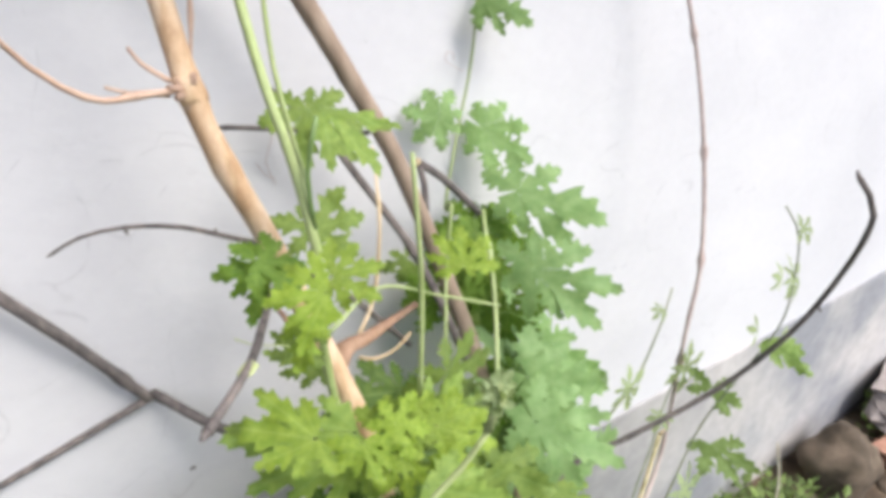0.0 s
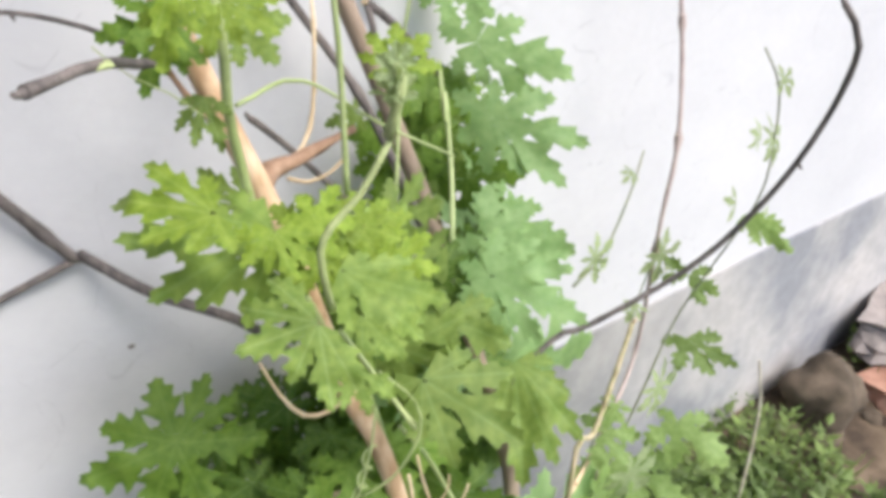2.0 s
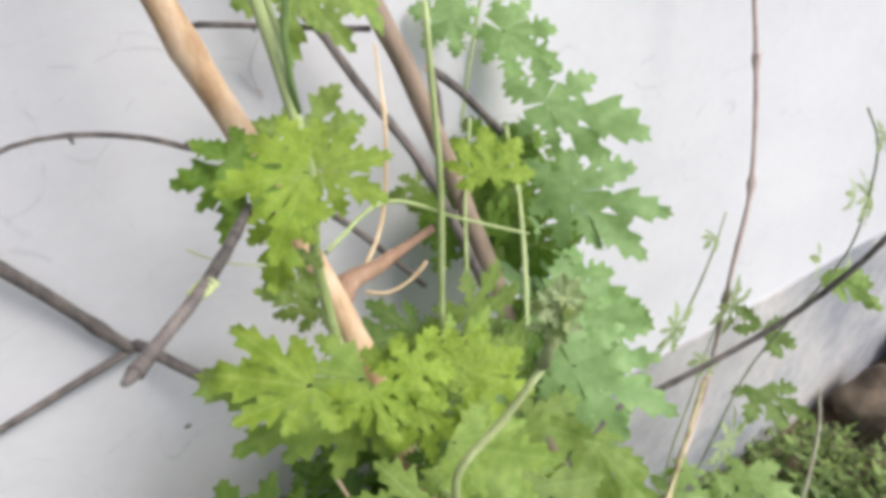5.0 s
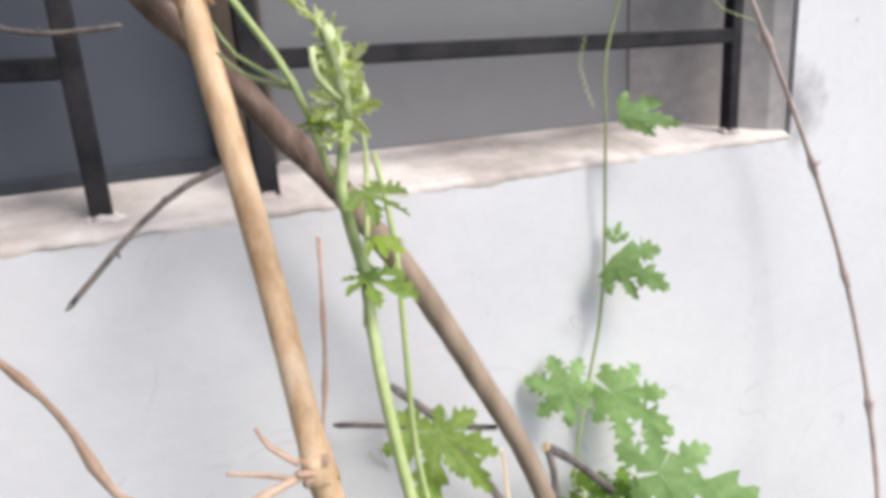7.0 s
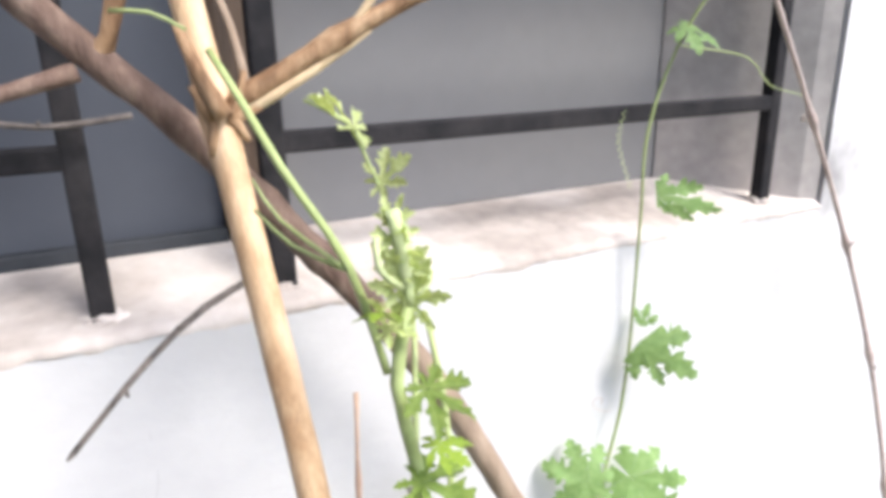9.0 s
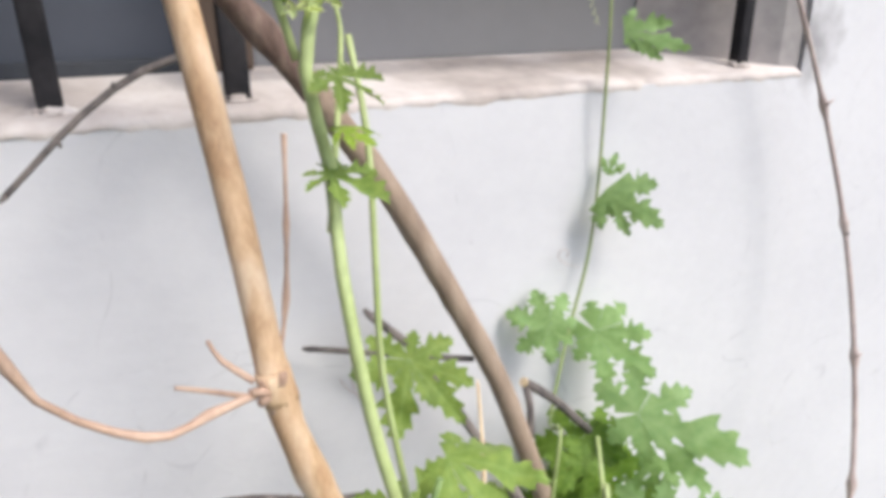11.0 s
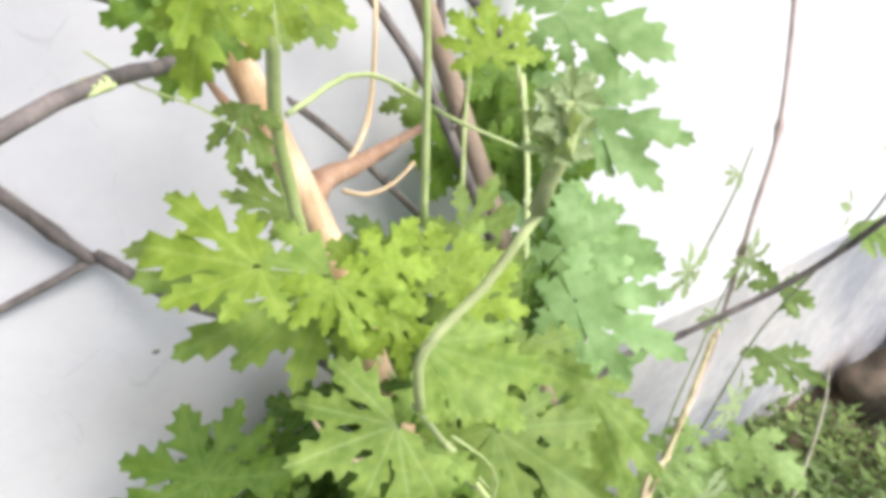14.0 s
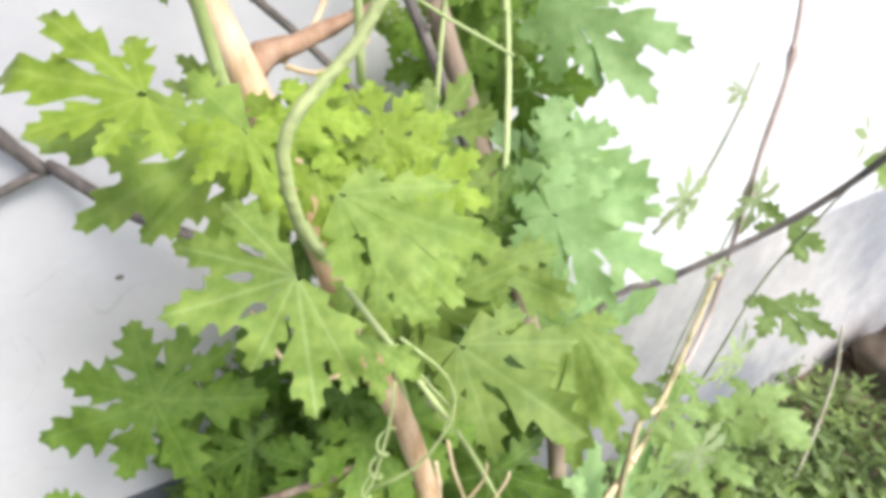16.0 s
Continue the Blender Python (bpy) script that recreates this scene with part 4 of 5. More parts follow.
stem("bark_strip", L_STRIP_BACK, 0.002, 0.0015, BROWN, cane)
stem("broken_stub", L_CANE_STUB, 0.0062, 0.0022, STUBBARK, cane, "ragged reddish-brown broken side branch", knots=(0.2,), knot_size=1.25, sides=12, rough=0.5)
stem("bark_strip", L_STUB_STRIP, 0.0012, 0.0008, PALETWIG, cane, rough=0.4)
for k, (dx, dz) in enumerate(((-0.006, 0.008), (0.007, 0.011), (0.011, 0.003), (-0.003, -0.009), (0.006, -0.006))):
    q = Vector(CANE_NODES[0])
    stem("bark_shred", [q + Vector((dx * 0.3, -0.004, -dz * 0.4)), q + Vector((dx, -0.0065, dz * 0.6)), q + Vector((dx * 1.5, -0.006, dz * 1.5))], 0.0028, 0.0012, FORKBARK, cane, rough=0.7, sides=8)
    if dx > 0:
        continue
    q = Vector(CANE_NODES[1])
    stem("bark_shred", [q + Vector((dx * 0.2, -0.003, -dz * 0.3)), q + Vector((dx * 0.9, -0.006, dz * 0.5)), q + Vector((dx * 1.2, -0.006, dz))], 0.0022, 0.001, TWIGBARK, cane, rough=0.7, sides=8)
branch = thing("brown_branch", L_BRANCH[-1], "long grey-brown bare branch leaning on the grille", "branch")
stem("branch_stem", L_BRANCH[4:], 0.0076, 0.0078, BROWN, branch, knots=(0.55,), knot_size=1.2, sides=14, rough=0.12)
stem("upper_branch", L_BRANCH[:5], 0.0056, 0.0076, DARKBROWN, branch, "darker reddish-brown upper length", knots=(0.2, 0.33, 0.5, 0.66, 0.82), knot_size=1.16, sides=16, rough=0.22)
stem("side_shoot", L_BRANCH_UP, 0.0036, 0.0029, FORKBARK, branch, "tan-brown upright side shoot", knots=(0.04, 0.4, 0.75), knot_size=1.3, rough=0.25)
stem("side_shoot", L_BRANCH_LEFT, 0.0034, 0.0028, DARKBROWN, branch, knots=(0.06, 0.35, 0.6, 0.85), knot_size=1.25, rough=0.25)

def dead_stick(line, r0, r1, mat, label, category="stick", group="dead sticks", knots=(), knot_size=1.35, rough=0.1, name="dead_stick", nubs=()):
    """A loose stick: its stem, a ragged broken end and short snapped-off nubs along it."""
    st = thing(name, line[-1], label, category, group)
    stem("stick_stem", line, r0, r1, mat, st, knots=knots, knot_size=knot_size, rough=rough)
    a, c = Vector(line[0]), Vector(line[1])
    d = (a - c).normalized()
    stem("broken_end", [a - d * 0.001, a + d * r0 * 1.6, a + d * r0 * 2.4 + Vector((0, 0, 0.4 * r0))], r0 * 1.02, r0 * 0.45, mat, st, rough=0.5, sides=8)
    pts = smooth_line(line)
    for k, s in enumerate(nubs):
        q = pts[int(s * (len(pts) - 1))]
        side = Vector((0.2, -0.6, 0.9 if k % 2 else -0.8)).normalized()
        stem("nub", [q, q + side * r1 * 2.2], r1 * 0.6, r1 * 0.35, mat, st, sides=7, rough=0.3)
    return st


dead_stick(L_BRANCH_DARK, 0.0014, 0.0017, DARKBARK, "thin dark dead stick behind the branch", nubs=(0.35, 0.7))
dead_stick(L_STICK_H, 0.002, 0.0022, DARKBARK, "short dark level stick against the branch", nubs=(0.35, 0.7))
dead_stick(L_STICK_D, 0.003, 0.0038, DARKBARK, "dark slanting stick beside the brown branch", knots=(0.2, 0.55), nubs=(0.35, 0.7))
dead_stick(L_STICK_LOW, 0.003, 0.003, DARKBARK, "dark slanting stick low behind the cane", nubs=(0.35, 0.7))
dead_stick(L_STICK_ARCH, 0.0011, 0.0023, DARKBARK, "thin dark arched stick bending from the cane", nubs=(0.35, 0.7))
fork = thing("forked_stick", L_STICK_FORK[-1], "dark forked stick lying against the white wall", "stick", "dead sticks")
stem("stick_stem", L_STICK_FORK, 0.0048, 0.0044, DARKBARK, fork, knots=(0.5,))
stem("stick_fork", L_STICK_FORK_B, 0.0032, 0.0026, DARKBARK, fork)
dead_stick(L_STICK_CROSS, 0.0019, 0.0022, DARKBARK, "stout brown stick jutting out with a cut end", knots=(0.03, 0.5), knot_size=1.5, rough=0.25)
cut = thing("cut_stick", L_STICK_CUT[-1], "dark cut stick with a pale sawn end", "stick", "dead sticks")
stem("stick_stem", L_STICK_CUT, 0.0038, 0.0036, DARKBARK, cut)
stem("stick_fork", L_STICK_CUT_B, 0.003, 0.003, DARKBARK, cut)
dead_stick(L_TWIG_YELLOW, 0.001, 0.0016, PALETWIG, "thin yellow-brown dry twig hanging by the cane", "twig", "", knots=(0.3, 0.7), name="dead_twig", nubs=(0.6,))
dead_stick(L_STICK_WINDOW, 0.0014, 0.0019, DARKBARK, "thin grey stick leaning under the window", nubs=(0.35, 0.7))
dead_stick(L_LOW_STICK, 0.0025, 0.0032, BROWN, "thin brown stick low among the leaves", nubs=(0.35, 0.7))
dead_stick(L_RED_STALK, 0.0016, 0.0016, TWIGBARK, "pinkish-tan dry stalk by the plinth", "stalk", "", name="dead_stalk", nubs=(0.6,))
dead_stick(L_RED_STALK_B, 0.0017, 0.0017, TWIGBARK, "pinkish-tan dry stalk by the plinth", "stalk", "", name="dead_stalk", nubs=(0.6,))
stalk = thing("cut_stalk", L_BASE_STALK[-1], "thick green-brown stalk with a broken top", "stalk")
stem("stalk_stem", L_BASE_STALK, 0.0026, 0.0036, STALKBARK, stalk, knots=(0.12, 0.5), knot_size=1.4, rough=0.2)
stem("broken_top", [L_BASE_STALK[0], Vector(L_BASE_STALK[0]) + Vector((0.004, -0.002, 0.007))], 0.0025, 0.001, PALETWIG, stalk, "pale torn top", rough=0.6)
bare = thing("bare_stem", L_BARE_STEM[-1], "thin leafless pinkish stem with swollen nodes", "stem")
stem("stem_cane", L_BARE_STEM, 0.0019, 0.0028, MAUVE, bare, knots=shares(L_BARE_STEM, STEM_NODES), knot_size=1.9)
for k, at in enumerate(STEM_NODES):
    side = 0.006 if k % 2 else -0.005
    stem("node_bud", [at, (at[0] + side, at[1] - 0.003, at[2] + 0.005)], 0.0017, 0.0006, MAUVE, bare, sides=7)
dead_stick(L_STRAW, 0.0022, 0.003, PALETWIG, "pale broken straw leaning on the low leaves", "straw", "", knots=(0.5,), rough=0.2, name="broken_straw", nubs=(0.25, 0.5))
dead_stick(L_BLACK_STICK, 0.0024, 0.0032, DARKBARK, "thin blackish stick bowed up from the ground", "stick", "", knots=(0.1, 0.4, 0.7), name="black_stick", nubs=(0.25, 0.5))
dead_stick(L_WHITE_STALK, 0.0019, 0.0028, WHITESTRAW, "whitish dry grass stalk standing in the weeds", "stalk", "", name="white_stalk", nubs=(0.25, 0.5))

# kinked dry twigs and their prongs, each as (line, thickness at its start and at its end)
DRY_TWIGS = (
    ([(0.232, 0.335, 0.588), (0.256, 0.335, 0.548), (0.277, 0.335, 0.526), (0.293, 0.335, 0.524), (0.301, 0.335, 0.537), (0.302, 0.335, 0.541)], 0.0013, 0.0009),
    ([(0.329, 0.335, 0.491), (0.351, 0.335, 0.433), (0.386, 0.335, 0.362), (0.432, 0.335, 0.268), (0.476, 0.335, 0.191), (0.499, 0.335, 0.161)], 0.0014, 0.0013),
    ([(0.411, 0.335, 0.286), (0.422, 0.335, 0.262), (0.437, 0.335, 0.234), (0.463, 0.335, 0.203), (0.488, 0.335, 0.172)], 0.0013, 0.0016),
    ([(0.475, 0.335, 0.197), (0.461, 0.335, 0.23), (0.453, 0.335, 0.253)], 0.0009, 0.0005),
    ([(0.49, 0.335, 0.176), (0.493, 0.335, 0.193), (0.493, 0.335, 0.215), (0.491, 0.335, 0.228), (0.498, 0.335, 0.235)], 0.0009, 0.0005),
    ([(0.476, 0.335, 0.18), (0.468, 0.335, 0.171), (0.454, 0.335, 0.173)], 0.0009, 0.0005),
    ([(0.411, 0.335, 0.311), (0.397, 0.335, 0.322), (0.386, 0.335, 0.334)], 0.0007, 0.0005),
    ([(0.344, 0.335, 0.446), (0.337, 0.335, 0.418), (0.328, 0.335, 0.378), (0.309, 0.335, 0.357), (0.285, 0.335, 0.356), (0.258, 0.335, 0.38), (0.248, 0.335, 0.397)], 0.0017, 0.0011),
    ([(0.309, 0.335, 0.358), (0.298, 0.335, 0.363), (0.286, 0.335, 0.368), (0.275, 0.335, 0.378), (0.273, 0.335, 0.365)], 0.0009, 0.0006),
    ([(0.31, 0.335, 0.362), (0.31, 0.335, 0.378), (0.309, 0.335, 0.396)], 0.0008, 0.0005),
    ([(0.338, 0.345, 0.419), (0.33, 0.345, 0.412), (0.32, 0.345, 0.41), (0.308, 0.345, 0.412), (0.297, 0.345, 0.418), (0.287, 0.345, 0.429), (0.279, 0.345, 0.439)], 0.0007, 0.0006),
    ([(0.338, 0.345, 0.398), (0.33, 0.345, 0.397), (0.322, 0.345, 0.396), (0.307, 0.345, 0.403)], 0.0006, 0.0005),
    ([(0.316, 0.345, 0.421), (0.309, 0.345, 0.435), (0.303, 0.345, 0.449)], 0.0006, 0.0004),
    ([(0.306, 0.345, 0.514), (0.321, 0.345, 0.501), (0.339, 0.345, 0.485), (0.362, 0.345, 0.468), (0.381, 0.345, 0.453)], 0.0005, 0.0008),
    ([(0.371, 0.335, 0.42), (0.379, 0.335, 0.419), (0.392, 0.335, 0.414), (0.404, 0.335, 0.413)], 0.0008, 0.0009),
    ([(0.332, 0.365, 0.692), (0.335, 0.365, 0.667), (0.342, 0.365, 0.635), (0.347, 0.365, 0.609), (0.356, 0.365, 0.587)], 0.0009, 0.0008),
    ([(0.341, 0.362, 0.634), (0.346, 0.362, 0.639), (0.352, 0.362, 0.645), (0.355, 0.362, 0.653), (0.355, 0.362, 0.662)], 0.0006, 0.0005),
    ([(0.328, 0.365, 0.615), (0.334, 0.365, 0.608), (0.343, 0.365, 0.598), (0.353, 0.365, 0.589)], 0.0008, 0.0009),
    ([(0.363, 0.365, 0.617), (0.367, 0.365, 0.622), (0.372, 0.365, 0.63), (0.374, 0.365, 0.637)], 0.0006, 0.0006),
    ([(0.327, 0.37, 0.672), (0.328, 0.37, 0.66), (0.329, 0.37, 0.645), (0.329, 0.37, 0.627), (0.33, 0.37, 0.611)], 0.001, 0.001),
)
for line, r0, r1 in DRY_TWIGS:
    stem("side_twig", line, r0, r1, PALETWIG, cane, knots=(0.3, 0.62, 0.85), knot_size=1.5, sides=8, rough=0.3)
stem("side_twig", L_DRY_TWIG_D, 0.0011, 0.0016, PALETWIG, cane, knots=(0.5,))


def cut_end(line, r, parent):
    """The pale sawn face at a stick's first point."""
    a, b = Vector(line[0]), Vector(line[1])
    d = (a - b).normalized()
    bm = bmesh.new()
    m = Matrix.Translation(a + d * 0.0006 - parent.location) @ d.to_track_quat("Z", "Y").to_matrix().to_4x4()
    bmesh.ops.create_cone(bm, cap_ends=True, segments=12, radius1=r, radius2=r * 0.9, depth=0.002, matrix=m)
    return part("cut_end", bm, PALETWIG, parent, "pale sawn end")


cut_end(L_STICK_CUT, 0.0038, cut)
for at, r in (((0.196, WALL_Y, 0.669), 0.0026),):
    bm = bmesh.new()
    bmesh.ops.create_icosphere(bm, subdivisions=2, radius=r)
    bmesh.ops.transform(bm, matrix=Matrix.Translation(at) @ Matrix.Diagonal((1.3, 0.25, 0.9, 1)), verts=bm.verts[:])
    tagged(new("wall_speck", mesh_of("wall_speck", bm, DARKBARK)), "tiny dark speck stuck on the white wall", "speck")

# ---- vines and leaves ----
FRONT = (-0.5, -0.7, 0.5)


def put_leaves(rows, meshes, parent, grow=1.0, face=FRONT, name="leaf", seed=0, lines=(), reach=0.065, tilt=0.25, stalk_mat=None, back=0.0):
    """Leaves of one plant, each with a stalk from the nearest point of the given stems."""
    rnd = random.Random(seed)
    along = [q for line in lines for q in smooth_line(line, 0.02)]
    for k, r in enumerate(rows):
        hub, tip = Vector(r[:3]), Vector(r[3:])
        hub.y, tip.y = hub.y + back, tip.y + back
        f = Vector(face) + Vector((rnd.uniform(-tilt, tilt), rnd.uniform(-tilt, tilt), rnd.uniform(-tilt, tilt)))
        near = min(along, key=lambda q: (q - hub - Vector((0, 0.02, -0.02))).length, default=None)
        if near is not None and (near - hub).length > reach:
            near = None
        leaf(meshes, k + seed, hub, tip, (tip - hub).length * grow, parent, f, near, stalk_mat, name)


def lobed_leaf(plant, mat, hub, tip, face, lobes, droop=0.2, cup=0.1, cut=0.33, reach=0.12, stalk_mat=None):
    """One leaf with its own fan of lobes: (degrees from the middle lobe, reach as a share of it), and a stalk from its plant's nearest stem."""
    hub, tip = Vector(hub), Vector(tip)
    blade = leaf_mesh("lobed_blade", mat, seed=int(hub.x * 9000 + hub.z * 4000), cup=cup, droop=droop, sinus=cut, ruffle=0.2, lobes=lobes, wander=1.5)
    along = [q for line in PLANT_LINES[plant.name] for q in smooth_line(line, 0.02)]
    near = min(along, key=lambda q: (q - hub - Vector((0, 0.02, -0.02))).length)
    near = near if (near - hub).length < reach else hub - Vector(face) * 0.02 + Vector((0.004, 0.01, -0.05))
    return leaf([blade], 0, hub, tip, (tip - hub).length, plant, face, near, stalk_mat)


PLANT_LINES = {"bitter_gourd_vine": (L_VINE_MAIN, L_CANE[6:], L_THIN_STEM[1:]), "wall_vine": (L_VINE_RIGHT, L_VINE_WALL[4:]), "low_vine": (L_SHOOT_C[2:], L_SHOOT_B[5:])}
vine = thing("bitter_gourd_vine", L_VINE_MAIN[-1], "green bitter gourd vine climbing the dry cane", "vine")
stem("vine_stem", L_VINE_MAIN, 0.0024, 0.0034, GREEN, vine)
stem("vine_stem", L_VINE_SIDE, 0.0013, 0.0015, GREEN, vine)
stem("vine_stem", L_VINE_B, 0.0013, 0.0014, GREEN, vine)
stem("leaf_stalk", L_PETIOLE_TOP, 0.0013, 0.0013, GREENDARK, vine)
stem("vine_stem", L_VINE_C, 0.0008, 0.0014, GREEN, vine)
stem("vine_stem", L_THIN_STEM, 0.0017, 0.0013, GREEN, vine)
stem("vine_stem", L_SHOOT_FRONT, 0.0012, 0.0016, FUZZ, vine)
stem("trailing_stem", L_PALE_STEM_FRONT, 0.00045, 0.0006, PALESTEM, vine, "pale thin trailing stem")
stem("growing_tip", L_FRONT_BUD, 0.0012, 0.0019, FUZZ, vine, "pale downy growing tip", rough=0.6, knots=(0.2, 0.5), knot_size=1.7)
for k in range(4):
    a, c = Vector(L_FRONT_BUD[0]), Vector(L_FRONT_BUD[-1])
    q = a.lerp(c, k * 0.14)
    leaf(FOLDED, k, q, q + Vector((math.cos(2.4 * k), math.sin(2.4 * k), 0.7)), 0.007 + 0.0015 * k, vine, (-0.3, -0.6, 0.6), name="young_leaf")
for k in range(6):
    a, c = Vector(L_TIP_HEAD[0]), Vector(L_TIP_HEAD[-1])
    q = a.lerp(c, 0.1 + k * 0.17)
    leaf(TIPLEAF, k + 3, q, q + Vector((0.6 * math.cos(2.4 * k), 0.6 * math.sin(2.4 * k), 1.1)), 0.009 + 0.0018 * k, vine, (-0.3, -0.6, 0.6), name="young_leaf")
stem("tendril", L_TENDRIL_X, 0.0012, 0.001, GREEN, vine, sides=6)
stem("tendril", L_TENDRIL_G, 0.0003, 0.0004, FUZZ, vine, sides=6)
stem("tendril", L_TENDRIL_H, 0.0008, 0.0007, TIPFUZZ, vine, sides=6, knots=(0.15, 0.4, 0.6, 0.8), knot_size=1.7, rough=0.4)
stem("tendril", L_TENDRIL_K, 0.0007, 0.0004, TIPFUZZ, vine, sides=6)
stem("vine_stem", L_VINE_LOW, 0.0017, 0.0015, GREEN, vine)
stem("tendril", L_TENDRIL_A, 0.0006, 0.0009, GREEN, vine, sides=6)
stem("tendril", L_TENDRIL_B, 0.0006, 0.0009, GREEN, vine, sides=6)
for line in (L_TENDRIL_C, L_TENDRIL_D, L_TENDRIL_E, L_TENDRIL_F):
    stem("tendril", line, 0.0007, 0.0009, GREEN, vine, sides=6)
stem("growing_tip", L_TIP_HEAD, 0.0024, 0.0022, TIPFUZZ, vine, "pale downy growing tip", rough=0.5, knots=(0.25, 0.6))
stem("growing_tip", L_TIP_CURL, 0.0012, 0.0014, TIPFUZZ, vine, sides=6)
stem("growing_tip", L_TIP_CURL_B, 0.0014, 0.0014, TIPFUZZ, vine, sides=6)
stem("cut_stalk", L_WHITE_PETIOLE, 0.0013, 0.0013, FUZZ, vine, "whitish broken leaf stalk")
stem("cut_stalk", L_WHITE_PETIOLE_B, 0.0007, 0.0006, FUZZ, vine, "whitish broken leaf stalk")
MAIN = (L_VINE_MAIN, L_CANE[6:])
UPWARD = (-0.22, -0.42, 0.85)
put_leaves(F_YOUNG_TOP, YOUNG, vine, seed=1, face=UPWARD, lines=(L_VINE_MAIN, L_VINE_B))
put_leaves(F_HALF, HALF, vine, 0.72, seed=2, face=(0.05, -0.35, 0.9), lines=(L_VINE_MAIN,), tilt=0.1)
put_leaves(F_BUDS, TIPLEAF, vine, face=UPWARD, name="young_leaf")
put_leaves(F_LOW_DEEP, SHADED, vine, 1.1, seed=4, lines=MAIN)
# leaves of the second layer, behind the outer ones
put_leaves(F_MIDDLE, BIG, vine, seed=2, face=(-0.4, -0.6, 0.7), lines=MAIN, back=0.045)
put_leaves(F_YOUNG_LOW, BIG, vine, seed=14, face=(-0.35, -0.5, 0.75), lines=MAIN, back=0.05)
put_leaves(F_LOW, SHADED, vine, seed=3, lines=MAIN, back=0.05)
put_leaves(F_LOW_RIGHT, WALLLEAF, vine, seed=9, face=(-0.5, -0.45, 0.7), lines=MAIN, back=0.05)
lobed_leaf(vine, LEAFYOUNG, (0.365, 0.420, 0.937), (0.371, 0.435, 0.960), (-0.44, -0.69, 0.57), ((-36, 1.13), (-65, 0.99), (-96, 0.70), (47, 1.00), (92, 0.85), (132, 0.33)))
lobed_leaf(vine, LEAF, (0.314, 0.530, 1.025), (0.295, 0.509, 0.989), (-0.30, -0.74, 0.60), ((68, 0.77), (106, 0.64), (180, 0.40), (-126, 0.60), (-80, 0.89), (-50, 1.06), (-36, 0.65)))
lobed_leaf(vine, LEAF, (0.294, 0.490, 0.957), (0.328, 0.482, 0.962), (-0.28, -0.76, 0.59), ((-41, 1.01), (-109, 0.61), (-151, 0.94), (56, 0.94), (97, 0.67), (153, 0.74)))
lobed_leaf(vine, LEAFHAZED, (0.444, 0.390, 0.497), (0.399, 0.356, 0.447), (-0.42, -0.53, 0.74), ((40, 0.69), (123, 0.61), (-166, 0.54), (-68, 0.57), (-29, 0.89)))
lobed_leaf(vine, LEAFHAZED, (0.365, 0.385, 0.514), (0.330, 0.371, 0.489), (-0.33, -0.56, 0.76), ((103, 0.78), (176, 0.91), (-74, 0.87), (-32, 1.02)))
lobed_leaf(vine, LEAFDIM, (0.180, 0.450, 0.510), (0.208, 0.427, 0.490), (-0.02, -0.67, 0.74), ((-57, 0.96), (-102, 0.97), (42, 1.02), (-147, 0.82)))
lobed_leaf(vine, LEAFYOUNG, (0.256, 0.370, 0.989), (0.282, 0.362, 0.992), (-0.26, -0.82, 0.51), ((36, 0.99), (81, 0.67), (116, 0.81), (-38, 0.78), (-78, 0.71)))
lobed_leaf(vine, LEAFDIM, (0.247, 0.430, 0.974), (0.213, 0.435, 0.971), (-0.17, -0.86, 0.48), ((45, 0.62), (83, 0.54), (-55, 1.17), (-24, 0.88), (-86, 0.73)))
lobed_leaf(vine, LEAFYOUNG, (0.236, 0.325, 1.010), (0.211, 0.332, 1.009), (-0.23, -0.81, 0.54), ((-28, 0.85), (-54, 1.04), (-72, 0.60), (44, 0.83), (77, 0.72)))
lobed_leaf(vine, LEAF, (0.286, 0.500, 0.841), (0.252, 0.522, 0.856), (-0.23, -0.77, 0.60), ((20, 1.07), (49, 0.75), (-27, 0.69), (-73, 0.48), (-138, 0.44)))
lobed_leaf(vine, LEAF, (0.267, 0.385, 0.875), (0.192, 0.412, 0.882), (-0.24, -0.82, 0.53), ((-26, 0.92), (-40, 0.71), (-69, 0.66), (17, 0.59), (44, 0.39), (-99, 0.56)))
lobed_leaf(vine, LEAFYOUNG, (0.262, 0.369, 0.884), (0.263, 0.348, 0.859), (-0.25, -0.74, 0.63), ((31, 0.65), (63, 0.75), (103, 0.70), (-25, 0.84), (-63, 0.84)))
lobed_leaf(vine, LEAFYOUNG, (0.307, 0.365, 0.874), (0.283, 0.368, 0.865), (-0.35, -0.59, 0.73), ((66, 1.14), (105, 0.89), (161, 0.86), (-166, 1.11), (-133, 0.87), (-80, 0.67)))
lobed_leaf(vine, LEAFYOUNG, (0.283, 0.370, 0.885), (0.301, 0.375, 0.897), (-0.29, -0.64, 0.71), ((-70, 0.72), (-132, 0.78), (167, 1.05), (124, 1.07), (67, 0.98)))
lobed_leaf(vine, LEAF, (0.277, 0.330, 0.876), (0.323, 0.301, 0.857), (-0.25, -0.77, 0.59), ((-23, 0.65), (-42, 0.29), (22, 0.94), (29, 0.70), (60, 0.52)))
lobed_leaf(vine, LEAF, (0.384, 0.410, 0.759), (0.419, 0.371, 0.744), (-0.41, -0.62, 0.67), ((-37, 0.74), (49, 0.53), (100, 0.47), (-118, 0.41)))
lobed_leaf(vine, LEAFVEINED, (0.257, 0.311, 0.866), (0.229, 0.327, 0.877), (-0.16, -0.74, 0.65), ((-32, 1.08), (-79, 0.83), (-114, 1.15), (31, 0.90), (-135, 1.02)))
